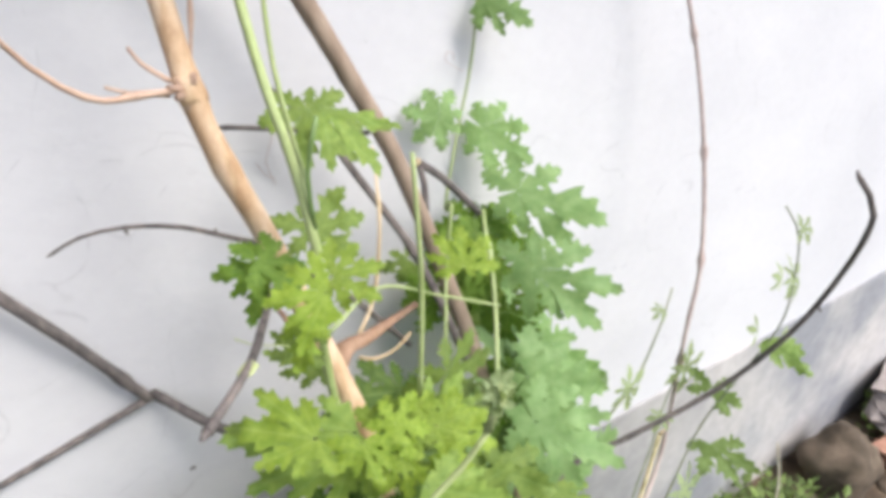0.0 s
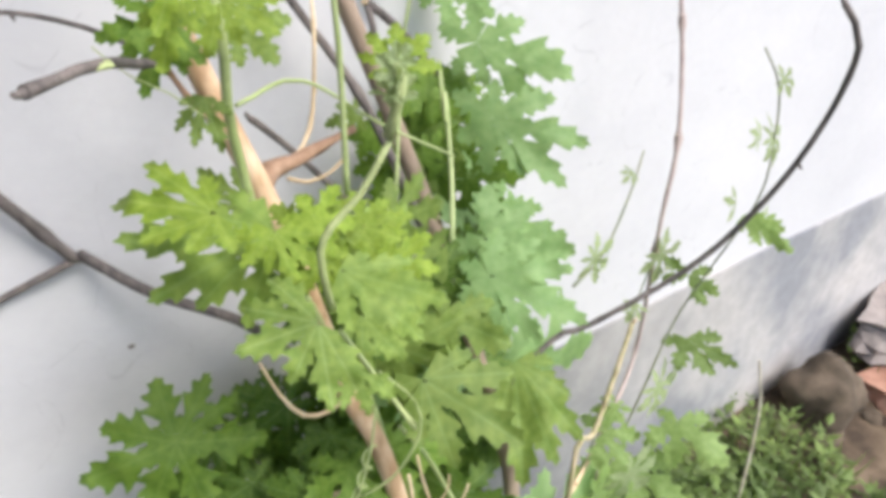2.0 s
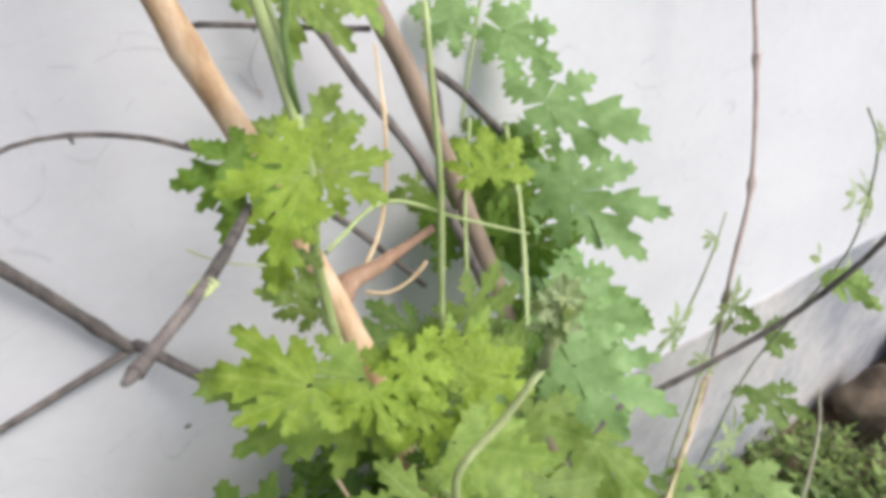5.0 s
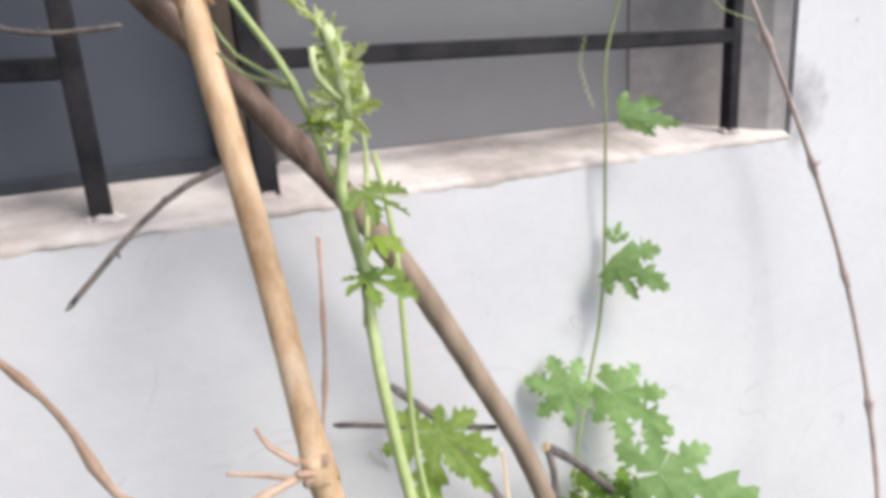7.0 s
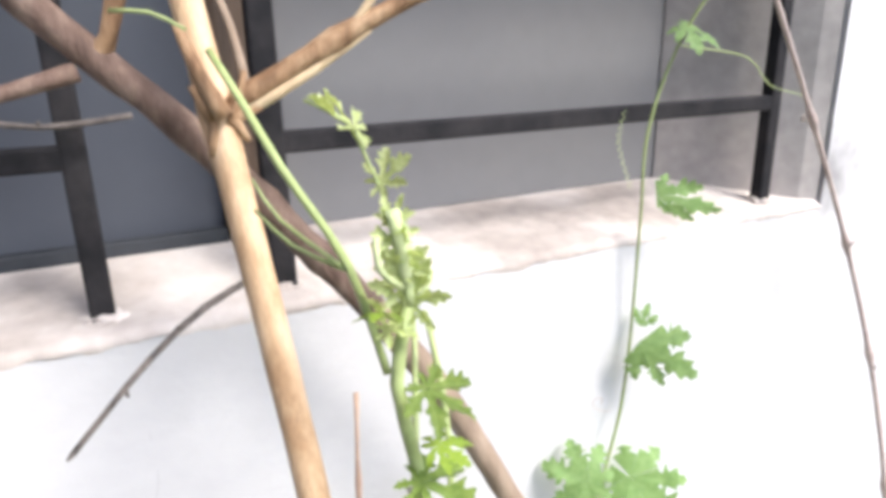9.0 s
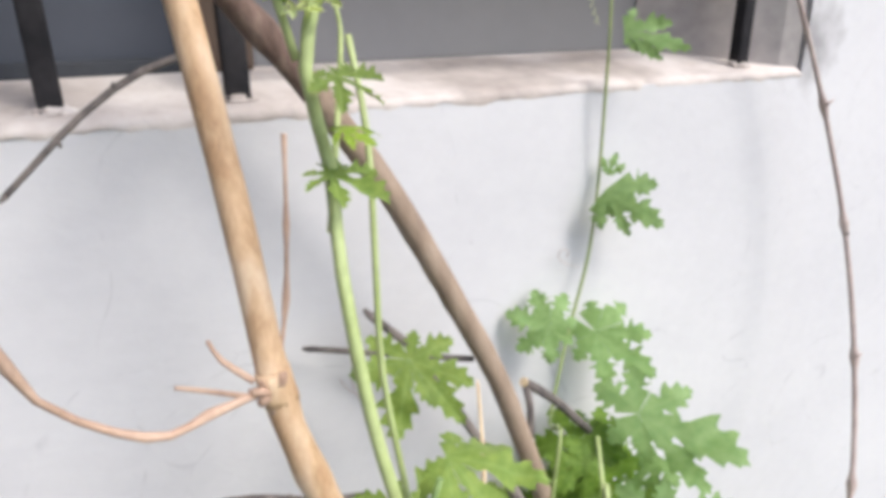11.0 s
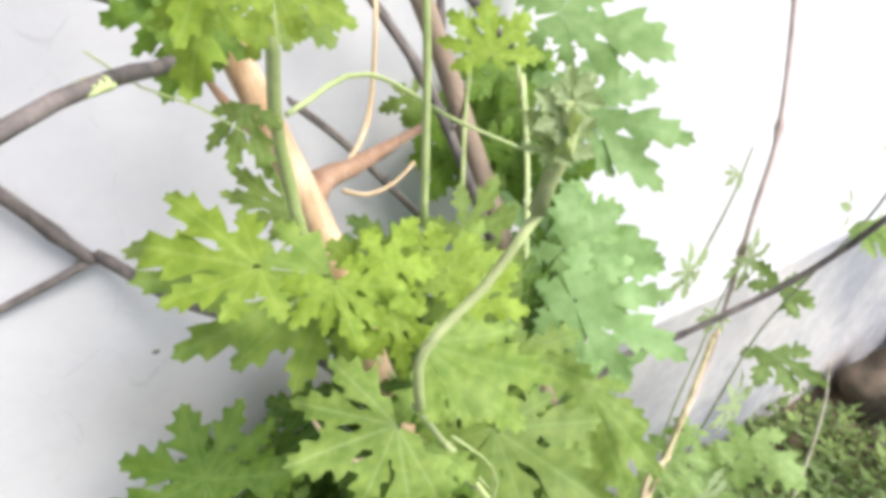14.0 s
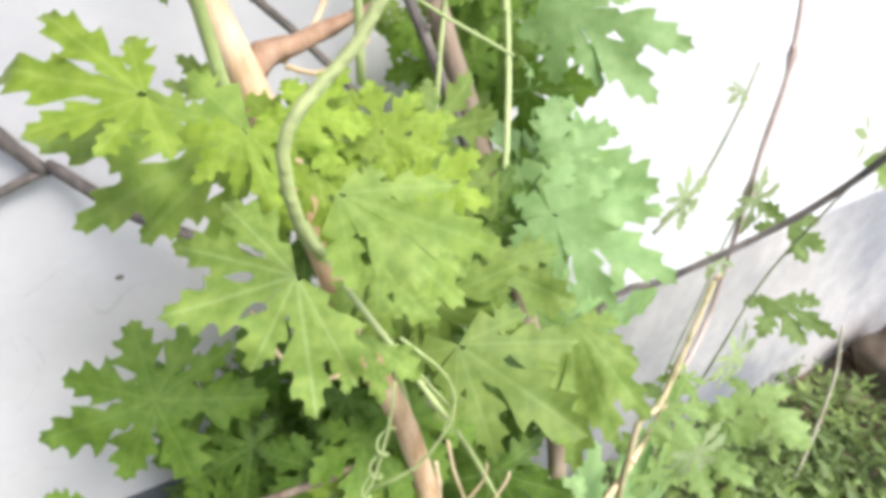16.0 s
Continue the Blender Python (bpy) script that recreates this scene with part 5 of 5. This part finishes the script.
lobed_leaf(vine, LEAF, (0.350, 0.385, 0.736), (0.391, 0.321, 0.706), (-0.33, -0.57, 0.75), ((-37, 0.82), (-59, 0.50), (38, 0.77), (61, 0.57), (131, 0.41)))
lobed_leaf(vine, LEAF, (0.479, 0.440, 0.654), (0.498, 0.366, 0.607), (-0.47, -0.55, 0.69), ((20, 1.08), (39, 1.25), (57, 0.85), (-49, 0.40), (-19, 0.65)))
lobed_leaf(vine, LEAFDIM, (0.200, 0.490, 0.675), (0.206, 0.456, 0.622), (-0.06, -0.84, 0.53), ((-64, 1.09), (-102, 0.87), (-131, 0.86), (-174, 0.78), (129, 0.87), (93, 1.09), (40, 0.88)))
lobed_leaf(vine, LEAFDIM, (0.153, 0.460, 0.643), (0.106, 0.463, 0.648), (0.02, -0.80, 0.60), ((-61, 0.76), (-126, 0.60), (24, 0.55)))
lobed_leaf(vine, LEAFDIM, (0.152, 0.410, 0.572), (0.121, 0.366, 0.533), (0.03, -0.67, 0.74), ((45, 1.09), (91, 0.99), (119, 0.63), (-46, 0.80), (-79, 0.94), (-170, 0.45)))
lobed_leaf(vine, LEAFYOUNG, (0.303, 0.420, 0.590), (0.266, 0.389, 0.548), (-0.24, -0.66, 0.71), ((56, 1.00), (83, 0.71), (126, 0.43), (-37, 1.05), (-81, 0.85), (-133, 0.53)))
lobed_leaf(vine, LEAFDIM, (0.257, 0.370, 0.498), (0.226, 0.331, 0.467), (-0.15, -0.54, 0.83), ((57, 0.91), (87, 0.73), (127, 0.58), (-42, 1.00), (-78, 0.84), (-128, 0.54)))
lobed_leaf(vine, LEAFDIM, (0.164, 0.400, 0.426), (0.123, 0.418, 0.438), (0.00, -0.54, 0.84), ((60, 0.80), (125, 0.86), (-174, 0.91), (-125, 0.92), (-53, 0.87)))
lobed_leaf(vine, LEAFDIM, (0.278, 0.370, 0.338), (0.246, 0.368, 0.332), (-0.15, -0.43, 0.89), ((88, 1.07), (144, 1.19), (-142, 1.09), (-81, 1.07)))
lobed_leaf(vine, LEAFHAZED, (0.411, 0.400, 0.525), (0.383, 0.349, 0.472), (-0.38, -0.55, 0.74), ((51, 0.92), (87, 0.69), (153, 0.59), (-106, 0.63), (-39, 0.78)))
lobed_leaf(vine, LEAFHAZED, (0.467, 0.345, 0.430), (0.438, 0.267, 0.375), (-0.42, -0.42, 0.81), ((40, 0.65), (85, 0.51), (158, 0.38), (-149, 0.47), (-93, 0.69), (-51, 0.88)))
lobed_leaf(vine, LEAFDIM, (0.386, 0.380, 0.308), (0.396, 0.318, 0.282), (-0.27, -0.41, 0.87), ((50, 1.02), (-64, 0.88), (-121, 0.85), (108, 0.68)))
lobed_leaf(vine, LEAFYOUNG, (0.231, 0.335, 0.995), (0.220, 0.325, 0.976), (-0.19, -0.82, 0.54), ((41, 0.61), (-50, 0.51), (-101, 0.59), (172, 0.44)))
lobed_leaf(vine, LEAF, (0.249, 0.400, 0.945), (0.232, 0.396, 0.933), (-0.19, -0.81, 0.56), ((33, 0.57), (-25, 1.19), (-56, 1.28), (-94, 0.72)))
lobed_leaf(vine, LEAFYOUNG, (0.280, 0.375, 0.877), (0.306, 0.377, 0.888), (-0.26, -0.59, 0.76), ((-49, 0.82), (-105, 0.82), (49, 1.16), (91, 1.03), (149, 0.89)))
lobed_leaf(vine, LEAFYOUNG, (0.236, 0.365, 0.902), (0.216, 0.396, 0.925), (-0.14, -0.64, 0.76), ((-29, 1.14), (-62, 0.79), (-97, 0.51), (30, 0.59), (-155, 0.48)))
lobed_leaf(vine, LEAFYOUNG, (0.333, 0.390, 0.830), (0.351, 0.413, 0.854), (-0.36, -0.53, 0.77), ((-45, 0.87), (45, 0.91), (90, 0.83), (147, 0.74), (-155, 0.77)))
lobed_leaf(vine, LEAF, (0.304, 0.370, 0.816), (0.317, 0.344, 0.794), (-0.31, -0.70, 0.64), ((44, 1.04), (-46, 1.06), (-100, 0.88), (81, 0.87)))
lobed_leaf(vine, LEAF, (0.415, 0.430, 0.735), (0.431, 0.399, 0.715), (-0.44, -0.63, 0.64), ((96, 0.61), (168, 0.74), (-102, 0.77), (-54, 0.91)))
lobed_leaf(vine, LEAF, (0.276, 0.410, 1.056), (0.310, 0.389, 1.053), (0.0, -0.3, 0.95), ((38, 0.95), (-38, 0.8), (75, 0.7), (-80, 0.5), (115, 0.4)), droop=0.5)
lobed_leaf(vine, LEAFDIM, (0.346, 0.325, 0.384), (0.323, 0.288, 0.361), (-0.25, -0.40, 0.88), ((49, 1.16), (92, 0.60), (-35, 1.01), (-98, 0.55)))
lobed_leaf(vine, LEAFDIM, (0.330, 0.365, 0.497), (0.299, 0.332, 0.465), (-0.27, -0.52, 0.81), ((38, 0.77), (-36, 0.72), (-103, 0.43), (78, 0.38)))
lobed_leaf(vine, LEAFHAZED, (0.410, 0.360, 0.474), (0.373, 0.318, 0.432), (-0.37, -0.48, 0.80), ((36, 0.85), (87, 0.41), (-38, 0.78), (-95, 0.41)))
lobed_leaf(vine, LEAFYOUNG, (0.281, 0.360, 0.869), (0.278, 0.344, 0.845), (-0.23, -0.80, 0.56), ((35, 0.74), (-30, 0.89), (90, 0.41), (-73, 0.50)))
lobed_leaf(vine, LEAF, (0.286, 0.345, 0.805), (0.283, 0.325, 0.787), (-0.22, -0.64, 0.74), ((33, 0.86), (-36, 0.99), (71, 0.50)))
lobed_leaf(vine, LEAFDIM, (0.236, 0.425, 0.980), (0.254, 0.403, 0.963), (-0.17, -0.70, 0.70), ((-76, 0.54), (-33, 0.80), (54, 0.62), (175, 0.53)))
# inner fill leaves, their darker greens standing in for shade between the leaves
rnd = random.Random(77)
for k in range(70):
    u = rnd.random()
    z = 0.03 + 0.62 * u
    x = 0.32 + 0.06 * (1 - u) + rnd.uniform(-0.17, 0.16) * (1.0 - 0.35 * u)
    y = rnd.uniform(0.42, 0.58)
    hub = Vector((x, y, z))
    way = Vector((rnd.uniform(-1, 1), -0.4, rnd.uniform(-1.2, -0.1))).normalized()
    leaf(SHADED if k % 3 else MIDGREEN, k, hub, hub + way, rnd.uniform(0.045, 0.075), vine,
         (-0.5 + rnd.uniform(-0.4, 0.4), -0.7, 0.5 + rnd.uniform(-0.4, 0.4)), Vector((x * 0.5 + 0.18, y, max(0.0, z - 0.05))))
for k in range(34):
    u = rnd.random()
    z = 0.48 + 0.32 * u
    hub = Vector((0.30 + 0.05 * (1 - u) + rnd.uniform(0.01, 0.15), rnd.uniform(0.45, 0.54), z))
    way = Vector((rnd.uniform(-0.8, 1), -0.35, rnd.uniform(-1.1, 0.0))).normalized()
    leaf(SHADED if k % 2 else MIDGREEN, k, hub, hub + way, rnd.uniform(0.04, 0.062), vine, (-0.4 + rnd.uniform(-0.35, 0.35), -0.65, 0.6 + rnd.uniform(-0.3, 0.3)), hub + Vector((-0.02, 0.015, -0.035)))
wall_vine = thing("wall_vine", L_VINE_WALL[-1], "thin green vine climbing the white wall", "vine")
stem("vine_stem", L_VINE_WALL, 0.0009, 0.0017, WALLSTEM, wall_vine)
stem("vine_stem", L_VINE_RIGHT, 0.0017, 0.0022, GREEN, wall_vine)
for line in (L_WALL_CURL, L_WALL_WISP, L_WALL_WISP_B):
    stem("tendril", line, 0.0003, 0.0004, MAUVE, wall_vine, sides=5)
stem("tendril", L_WALL_TENDRIL, 0.0006, 0.0005, GREEN, wall_vine, sides=6)


def coil(name, line, r, turns, thick, mat, parent):
    """A tendril wound like a spring along a line."""
    pts = smooth_line(line, min(0.001, (Vector(line[-1]) - Vector(line[0])).length / (12 * turns)))
    out = []
    for i, q in enumerate(pts):
        w = 2 * math.pi * turns * i / len(pts)
        out.append(q + Vector((math.cos(w), math.sin(w) * 0.7, 0.3 * math.sin(w))) * r)
    bm = tube(bmesh.new(), out, thick, thick, 5, origin=parent.location)
    return part(name, bm, mat, parent)


coil("tendril", L_TENDRIL_C[1:], 0.004, 3, 0.0006, GREEN, vine)
coil("tendril", [(0.2012, 0.3356, 0.9782), (0.2036, 0.3385, 0.978), (0.206, 0.3417, 0.9773)], 0.0027, 3, 0.0008, FUZZ, vine)
coil("tendril", L_WALL_COIL, 0.0016, 11, 0.0003, TIPFUZZ, wall_vine)
RIGHT_LINES = (L_VINE_RIGHT, L_VINE_WALL[6:])
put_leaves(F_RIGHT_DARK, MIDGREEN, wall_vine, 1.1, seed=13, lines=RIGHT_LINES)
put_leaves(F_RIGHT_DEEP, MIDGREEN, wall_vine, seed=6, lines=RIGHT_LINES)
put_leaves(F_RIGHT_MORE, HANG, wall_vine, seed=11, face=(-0.4, -0.65, 0.6), lines=RIGHT_LINES, back=0.04)
put_leaves(F_WALL_HIGH, WALLLEAF, wall_vine, 1.0, face=(-0.1, -0.5, 0.85), seed=8, lines=(L_VINE_WALL,), tilt=0.1)
lobed_leaf(wall_vine, LEAFHAZED, (0.466, 0.605, 0.975), (0.438, 0.629, 0.983), (-0.53, -0.74, 0.42), ((50, 0.88), (98, 0.8), (150, 0.6), (-158, 0.6), (-104, 0.82), (-50, 0.9)), cut=0.5)
lobed_leaf(wall_vine, LEAFHAZED, (0.517, 0.612, 0.956), (0.548, 0.568, 0.926), (-0.58, -0.70, 0.42), ((-34, 0.78), (-78, 0.58), (-135, 0.42), (142, 0.4), (88, 0.52), (40, 0.8)), cut=0.48)
lobed_leaf(wall_vine, LEAFHAZED, (0.519, 0.557, 0.908), (0.572, 0.487, 0.885), (-0.59, -0.62, 0.52), ((25, 0.90), (54, 0.46), (109, 0.37), (-172, 0.45), (-117, 0.44), (-49, 0.54)))
lobed_leaf(wall_vine, LEAFHAZED, (0.564, 0.572, 0.841), (0.523, 0.575, 0.800), (-0.60, -0.57, 0.56), ((29, 0.75), (78, 0.47), (-73, 0.53), (-24, 0.80)))
lobed_leaf(wall_vine, LEAFHAZED, (0.488, 0.492, 0.863), (0.545, 0.434, 0.847), (-0.58, -0.69, 0.42), ((29, 1.02), (47, 0.65), (79, 0.54), (138, 0.40), (-158, 0.50), (-101, 0.40), (-30, 0.65)))
lobed_leaf(wall_vine, LEAFHAZED, (0.512, 0.520, 0.762), (0.560, 0.455, 0.732), (-0.55, -0.65, 0.53), ((20, 0.81), (54, 0.41), (111, 0.43), (-162, 0.42), (-113, 0.45), (-31, 0.54)))
lobed_leaf(wall_vine, LEAFHAZED, (0.436, 0.425, 0.768), (0.479, 0.358, 0.744), (-0.56, -0.58, 0.59), ((-30, 0.78), (27, 0.81), (54, 0.49), (104, 0.41), (174, 0.32), (-104, 0.48), (-61, 0.60)))
lobed_leaf(wall_vine, LEAF, (0.487, 0.575, 0.852), (0.446, 0.536, 0.774), (-0.52, -0.62, 0.59), ((24, 0.57), (71, 0.26), (176, 0.28), (-63, 0.29), (-21, 0.67)))
lobed_leaf(wall_vine, LEAF, (0.405, 0.570, 0.865), (0.379, 0.579, 0.856), (-0.42, -0.81, 0.41), ((41, 0.62), (118, 0.46), (-94, 0.63), (-50, 0.85)))
lobed_leaf(wall_vine, LEAFHAZED, (0.467, 0.470, 0.771), (0.523, 0.419, 0.759), (-0.53, -0.70, 0.48), ((-48, 0.65), (-101, 0.60), (152, 0.42), (79, 0.79), (40, 1.03)))
lobed_leaf(wall_vine, LEAFHAZED, (0.519, 0.615, 1.077), (0.551, 0.580, 1.050), (-0.62, -0.75, 0.24), ((-40, 0.76), (30, 0.8), (62, 0.6)), cut=0.45)
lobed_leaf(wall_vine, LEAFHAZED, (0.526, 0.622, 1.086), (0.534, 0.621, 1.104), (-0.62, -0.75, 0.22), ((-35, 0.78), (33, 0.85)))
lobed_leaf(wall_vine, LEAFHAZED, (0.525, 0.615, 1.194), (0.561, 0.582, 1.181), (-0.66, -0.75, 0.07), ((-22, 0.68), (-81, 0.33), (21, 0.73), (35, 0.38)))
for line, rows, sd in ((L_SHOOT_A, F_SEEDLING[2:3], 9), (L_SHOOT_B, F_SEEDLING[3:8], 10), (L_SHOOT_C, F_SEEDLING[:2] + F_SEEDLING[8:], 11)):
    sh = thing("vine_seedling", line[-1], "slender young vine shoot with small pale leaves", "seedling", "young vine shoots")
    stem("shoot_stem", line, 0.0008, 0.0014, SHOOTBARK, sh)
    put_leaves(rows, SPROUT, sh, 0.6, seed=sd, lines=(line,))
low = thing("low_vine", (0.6, 0.36, 0.02), "low spreading bitter gourd leaves over weeds", "vine")
put_leaves(F_SEEDLING_LOW, PALE, low, 0.8, face=(-0.45, -0.6, 0.7), seed=12)
lobed_leaf(low, LEAFPALE, (0.688, 0.460, 0.376), (0.679, 0.399, 0.333), (-0.54, -0.43, 0.72), ((-33, 1.16), (59, 1.10), (95, 1.07), (-69, 0.79)))
lobed_leaf(low, LEAFPALE, (0.707, 0.360, 0.224), (0.679, 0.286, 0.179), (-0.51, -0.30, 0.81), ((59, 0.76), (125, 0.47), (-152, 0.65), (-36, 0.65)))
lobed_leaf(low, LEAFPALE, (0.805, 0.340, 0.173), (0.806, 0.287, 0.157), (-0.55, -0.25, 0.80), ((55, 1.58), (119, 0.78), (-137, 0.98), (-70, 0.89)))
lobed_leaf(low, LEAFPALE, (0.561, 0.330, 0.227), (0.548, 0.274, 0.202), (-0.41, -0.29, 0.87), ((69, 0.94), (140, 0.67), (-78, 0.66), (-34, 1.10)))
lobed_leaf(low, LEAFPALE, (0.735, 0.430, 0.448), (0.745, 0.359, 0.430), (-0.58, -0.27, 0.77), ((61, 0.79), (102, 0.73), (167, 0.39), (-51, 0.54)))
lobed_leaf(low, LEAFPALE, (0.586, 0.420, 0.522), (0.587, 0.383, 0.508), (-0.51, -0.31, 0.80), ((169, 0.75), (-116, 0.89), (-48, 0.99), (52, 0.94)))
lobed_leaf(low, LEAFPALE, (0.740, 0.410, 0.737), (0.755, 0.360, 0.711), (-0.75, -0.46, 0.46), ((22, 0.63), (-17, 0.70), (56, 0.30)))
lobed_leaf(low, LEAFPALE, (0.729, 0.450, 0.650), (0.730, 0.421, 0.626), (-0.69, -0.48, 0.55), ((-23, 1.00), (160, 0.89), (114, 0.76), (-76, 0.71)))
lobed_leaf(low, LEAFPALE, (0.733, 0.440, 0.569), (0.757, 0.383, 0.554), (-0.65, -0.44, 0.62), ((23, 0.83), (78, 0.63), (-28, 0.63), (142, 0.44)))
rnd = random.Random(21)
for k in range(170):
    u = rnd.random()
    x = 0.44 + 0.5 * u
    hub = Vector((x, rnd.uniform(0.12, 0.5), max(0.06, 0.3 - 0.32 * u + rnd.uniform(-0.12, 0.05))))
    way = Vector((rnd.uniform(-0.3, 1), rnd.uniform(-1, 0.3), rnd.uniform(-0.6, 0.1))).normalized()
    leaf((PALE, HANG, PALE, BIG)[k % 4], k, hub, hub + way, rnd.uniform(0.032, 0.056) * (1.15 - 0.5 * u), low,
         (-0.35 + rnd.uniform(-0.35, 0.35), -0.5, 0.8 + rnd.uniform(-0.25, 0.2)), hub + Vector((rnd.uniform(-0.02, 0.02), 0.02, -0.06)))

# ---- weeds, bricks and rubbish on the ground ----


def build_weeds():
    """Low weeds: very many small pointed leaves on short stalks, thinner by the bare soil."""
    rnd = random.Random(5)
    verts, faces = [], []

    def blade(base, way, side, length, width):
        up = way.cross(side).normalized()
        a = base + way * length * 0.45 + side * width
        b = base + way * length * 0.45 - side * width
        mid = base + way * length * 0.5 - up * width * 0.35
        tip = base + way * length - up * length * 0.15
        k = len(verts)
        verts.extend((base, a, mid, b, tip))
        faces.extend(((k, k + 1, k + 2), (k, k + 2, k + 3), (k + 1, k + 4, k + 2), (k + 2, k + 4, k + 3)))

    count = 0
    while count < 17000:
        x, y = rnd.uniform(-1.6, 3.6), rnd.uniform(-1.6, 0.63)
        far = max(0.0, abs(x - 1.0) - 1.0) + max(0.0, -0.4 - y)
        if rnd.random() < far * 0.8 + 0.35 * (far > 0) * noise.noise(Vector((x * 2, y * 2, 9))):
            continue
        if x < 0.45 and rnd.random() < 0.5:
            continue
        bare = 1.22 < x and 0.36 < y and noise.noise(Vector((x * 3, y * 3, 2))) > -0.3
        if bare:
            continue
        h = (0.05 + 0.045 * noise.noise(Vector((x * 5, y * 5, 0)))) * rnd.uniform(0.3, 1.2)
        if y > 0.52:
            h *= 1.5
        foot = Vector((x, y, 0.0))
        top = foot + Vector((rnd.uniform(-0.02, 0.02), rnd.uniform(-0.02, 0.02), max(0.012, h)))
        turn = rnd.uniform(0, 2 * math.pi)
        size = rnd.uniform(0.014, 0.032) * (0.85 if x > 1.2 else 1.0) * (1.7 if rnd.random() < 0.12 else 1.0)
        for j in range(rnd.choice((3, 4, 5))):
            w = turn + j * 2.2 + rnd.uniform(-0.3, 0.3)
            way = Vector((math.cos(w), math.sin(w), rnd.uniform(0.0, 0.7))).normalized()
            side = way.cross(Vector((0, 0, 1))).normalized()
            blade(top - Vector((0, 0, 0.35 * j * size)), way, side, size * rnd.uniform(0.8, 1.3), size * rnd.uniform(0.16, 0.34))
        if rnd.random() < 0.45:
            w = rnd.uniform(0, 2 * math.pi)
            way = Vector((math.cos(w) * 0.5, math.sin(w) * 0.5, 1)).normalized()
            blade(foot, way, way.cross(Vector((1, 0.2, 0))).normalized(), rnd.uniform(0.04, 0.1), 0.0016)
        count += 1
    me = bpy.data.meshes.new("weeds")
    me.from_pydata([tuple(v) for v in verts], [], faces)
    me.materials.append(WEED)
    tagged(new("weeds", me), "low green weeds and grass covering the soil", "weeds", kind="stuff")


build_weeds()


def lump(name, at, size, mat, label, category, seed, turn=0.0, rough=0.25, blocky=False):
    """A stone, clod or broken brick lying on the soil."""
    bm = bmesh.new()
    if blocky:
        box(bm, (-0.5, -0.5, -0.5), (0.5, 0.5, 0.5))
        bmesh.ops.subdivide_edges(bm, edges=bm.edges[:], cuts=5, use_grid_fill=True)
    else:
        bmesh.ops.create_icosphere(bm, subdivisions=4, radius=0.55)
    for v in bm.verts:
        q = v.co.copy()
        v.co += q.normalized() * (rough * noise.noise(q * 2.2 + Vector((seed, 0, 0))) + 0.3 * rough * noise.noise(q * 7 + Vector((0, seed, 0))))
        v.co = Vector((v.co.x * size[0], v.co.y * size[1], v.co.z * size[2]))
    for f in bm.faces:
        f.smooth = not blocky
    ob = new(name, mesh_of(name, bm, mat))
    ob.matrix_world = pose(*at, 0, 0, turn)
    return tagged(ob, label, category)


clod = thing("soil_clod", (1.44, 0.54, 0.0), "rough dark brown clod of earth by the plinth", "clod")
for k, (at, size) in enumerate((((1.44, 0.54, 0.05), (0.17, 0.13, 0.15)), ((1.37, 0.49, 0.005), (0.09, 0.07, 0.03)), ((1.5, 0.46, 0.005), (0.06, 0.05, 0.03)))):
    piece = lump("earth_lump", at, size, STONE, "", "", 3.0 + k, rough=0.2)
    piece.parent = clod
    piece.location = Vector(at) - clod.location
lump("broken_brick", (1.655, 0.465, 0.02), (0.22, 0.1, 0.065), BRICK, "pinkish broken brick lying on the soil", "brick", 5.0, -8, 0.1, True)
lump("stone_slab", (1.82, 0.55, 0.1), (0.36, 0.17, 0.085), SLAB, "grey-pink broken slab of masonry", "rubble", 8.0, 15, 0.18, True)
lump("orange_fruit", (1.515, 0.415, 0.028), (0.026, 0.026, 0.024), ORANGE, "small orange-red fallen fruit among the weeds", "fruit", 1.0, 0, 0.08)
lump("plastic_scrap", (0.710, 0.257, 0.06), (0.07, 0.05, 0.03), PLASTIC, "crumpled whitish plastic scrap in the weeds", "litter", 4.0, 30, 0.6)
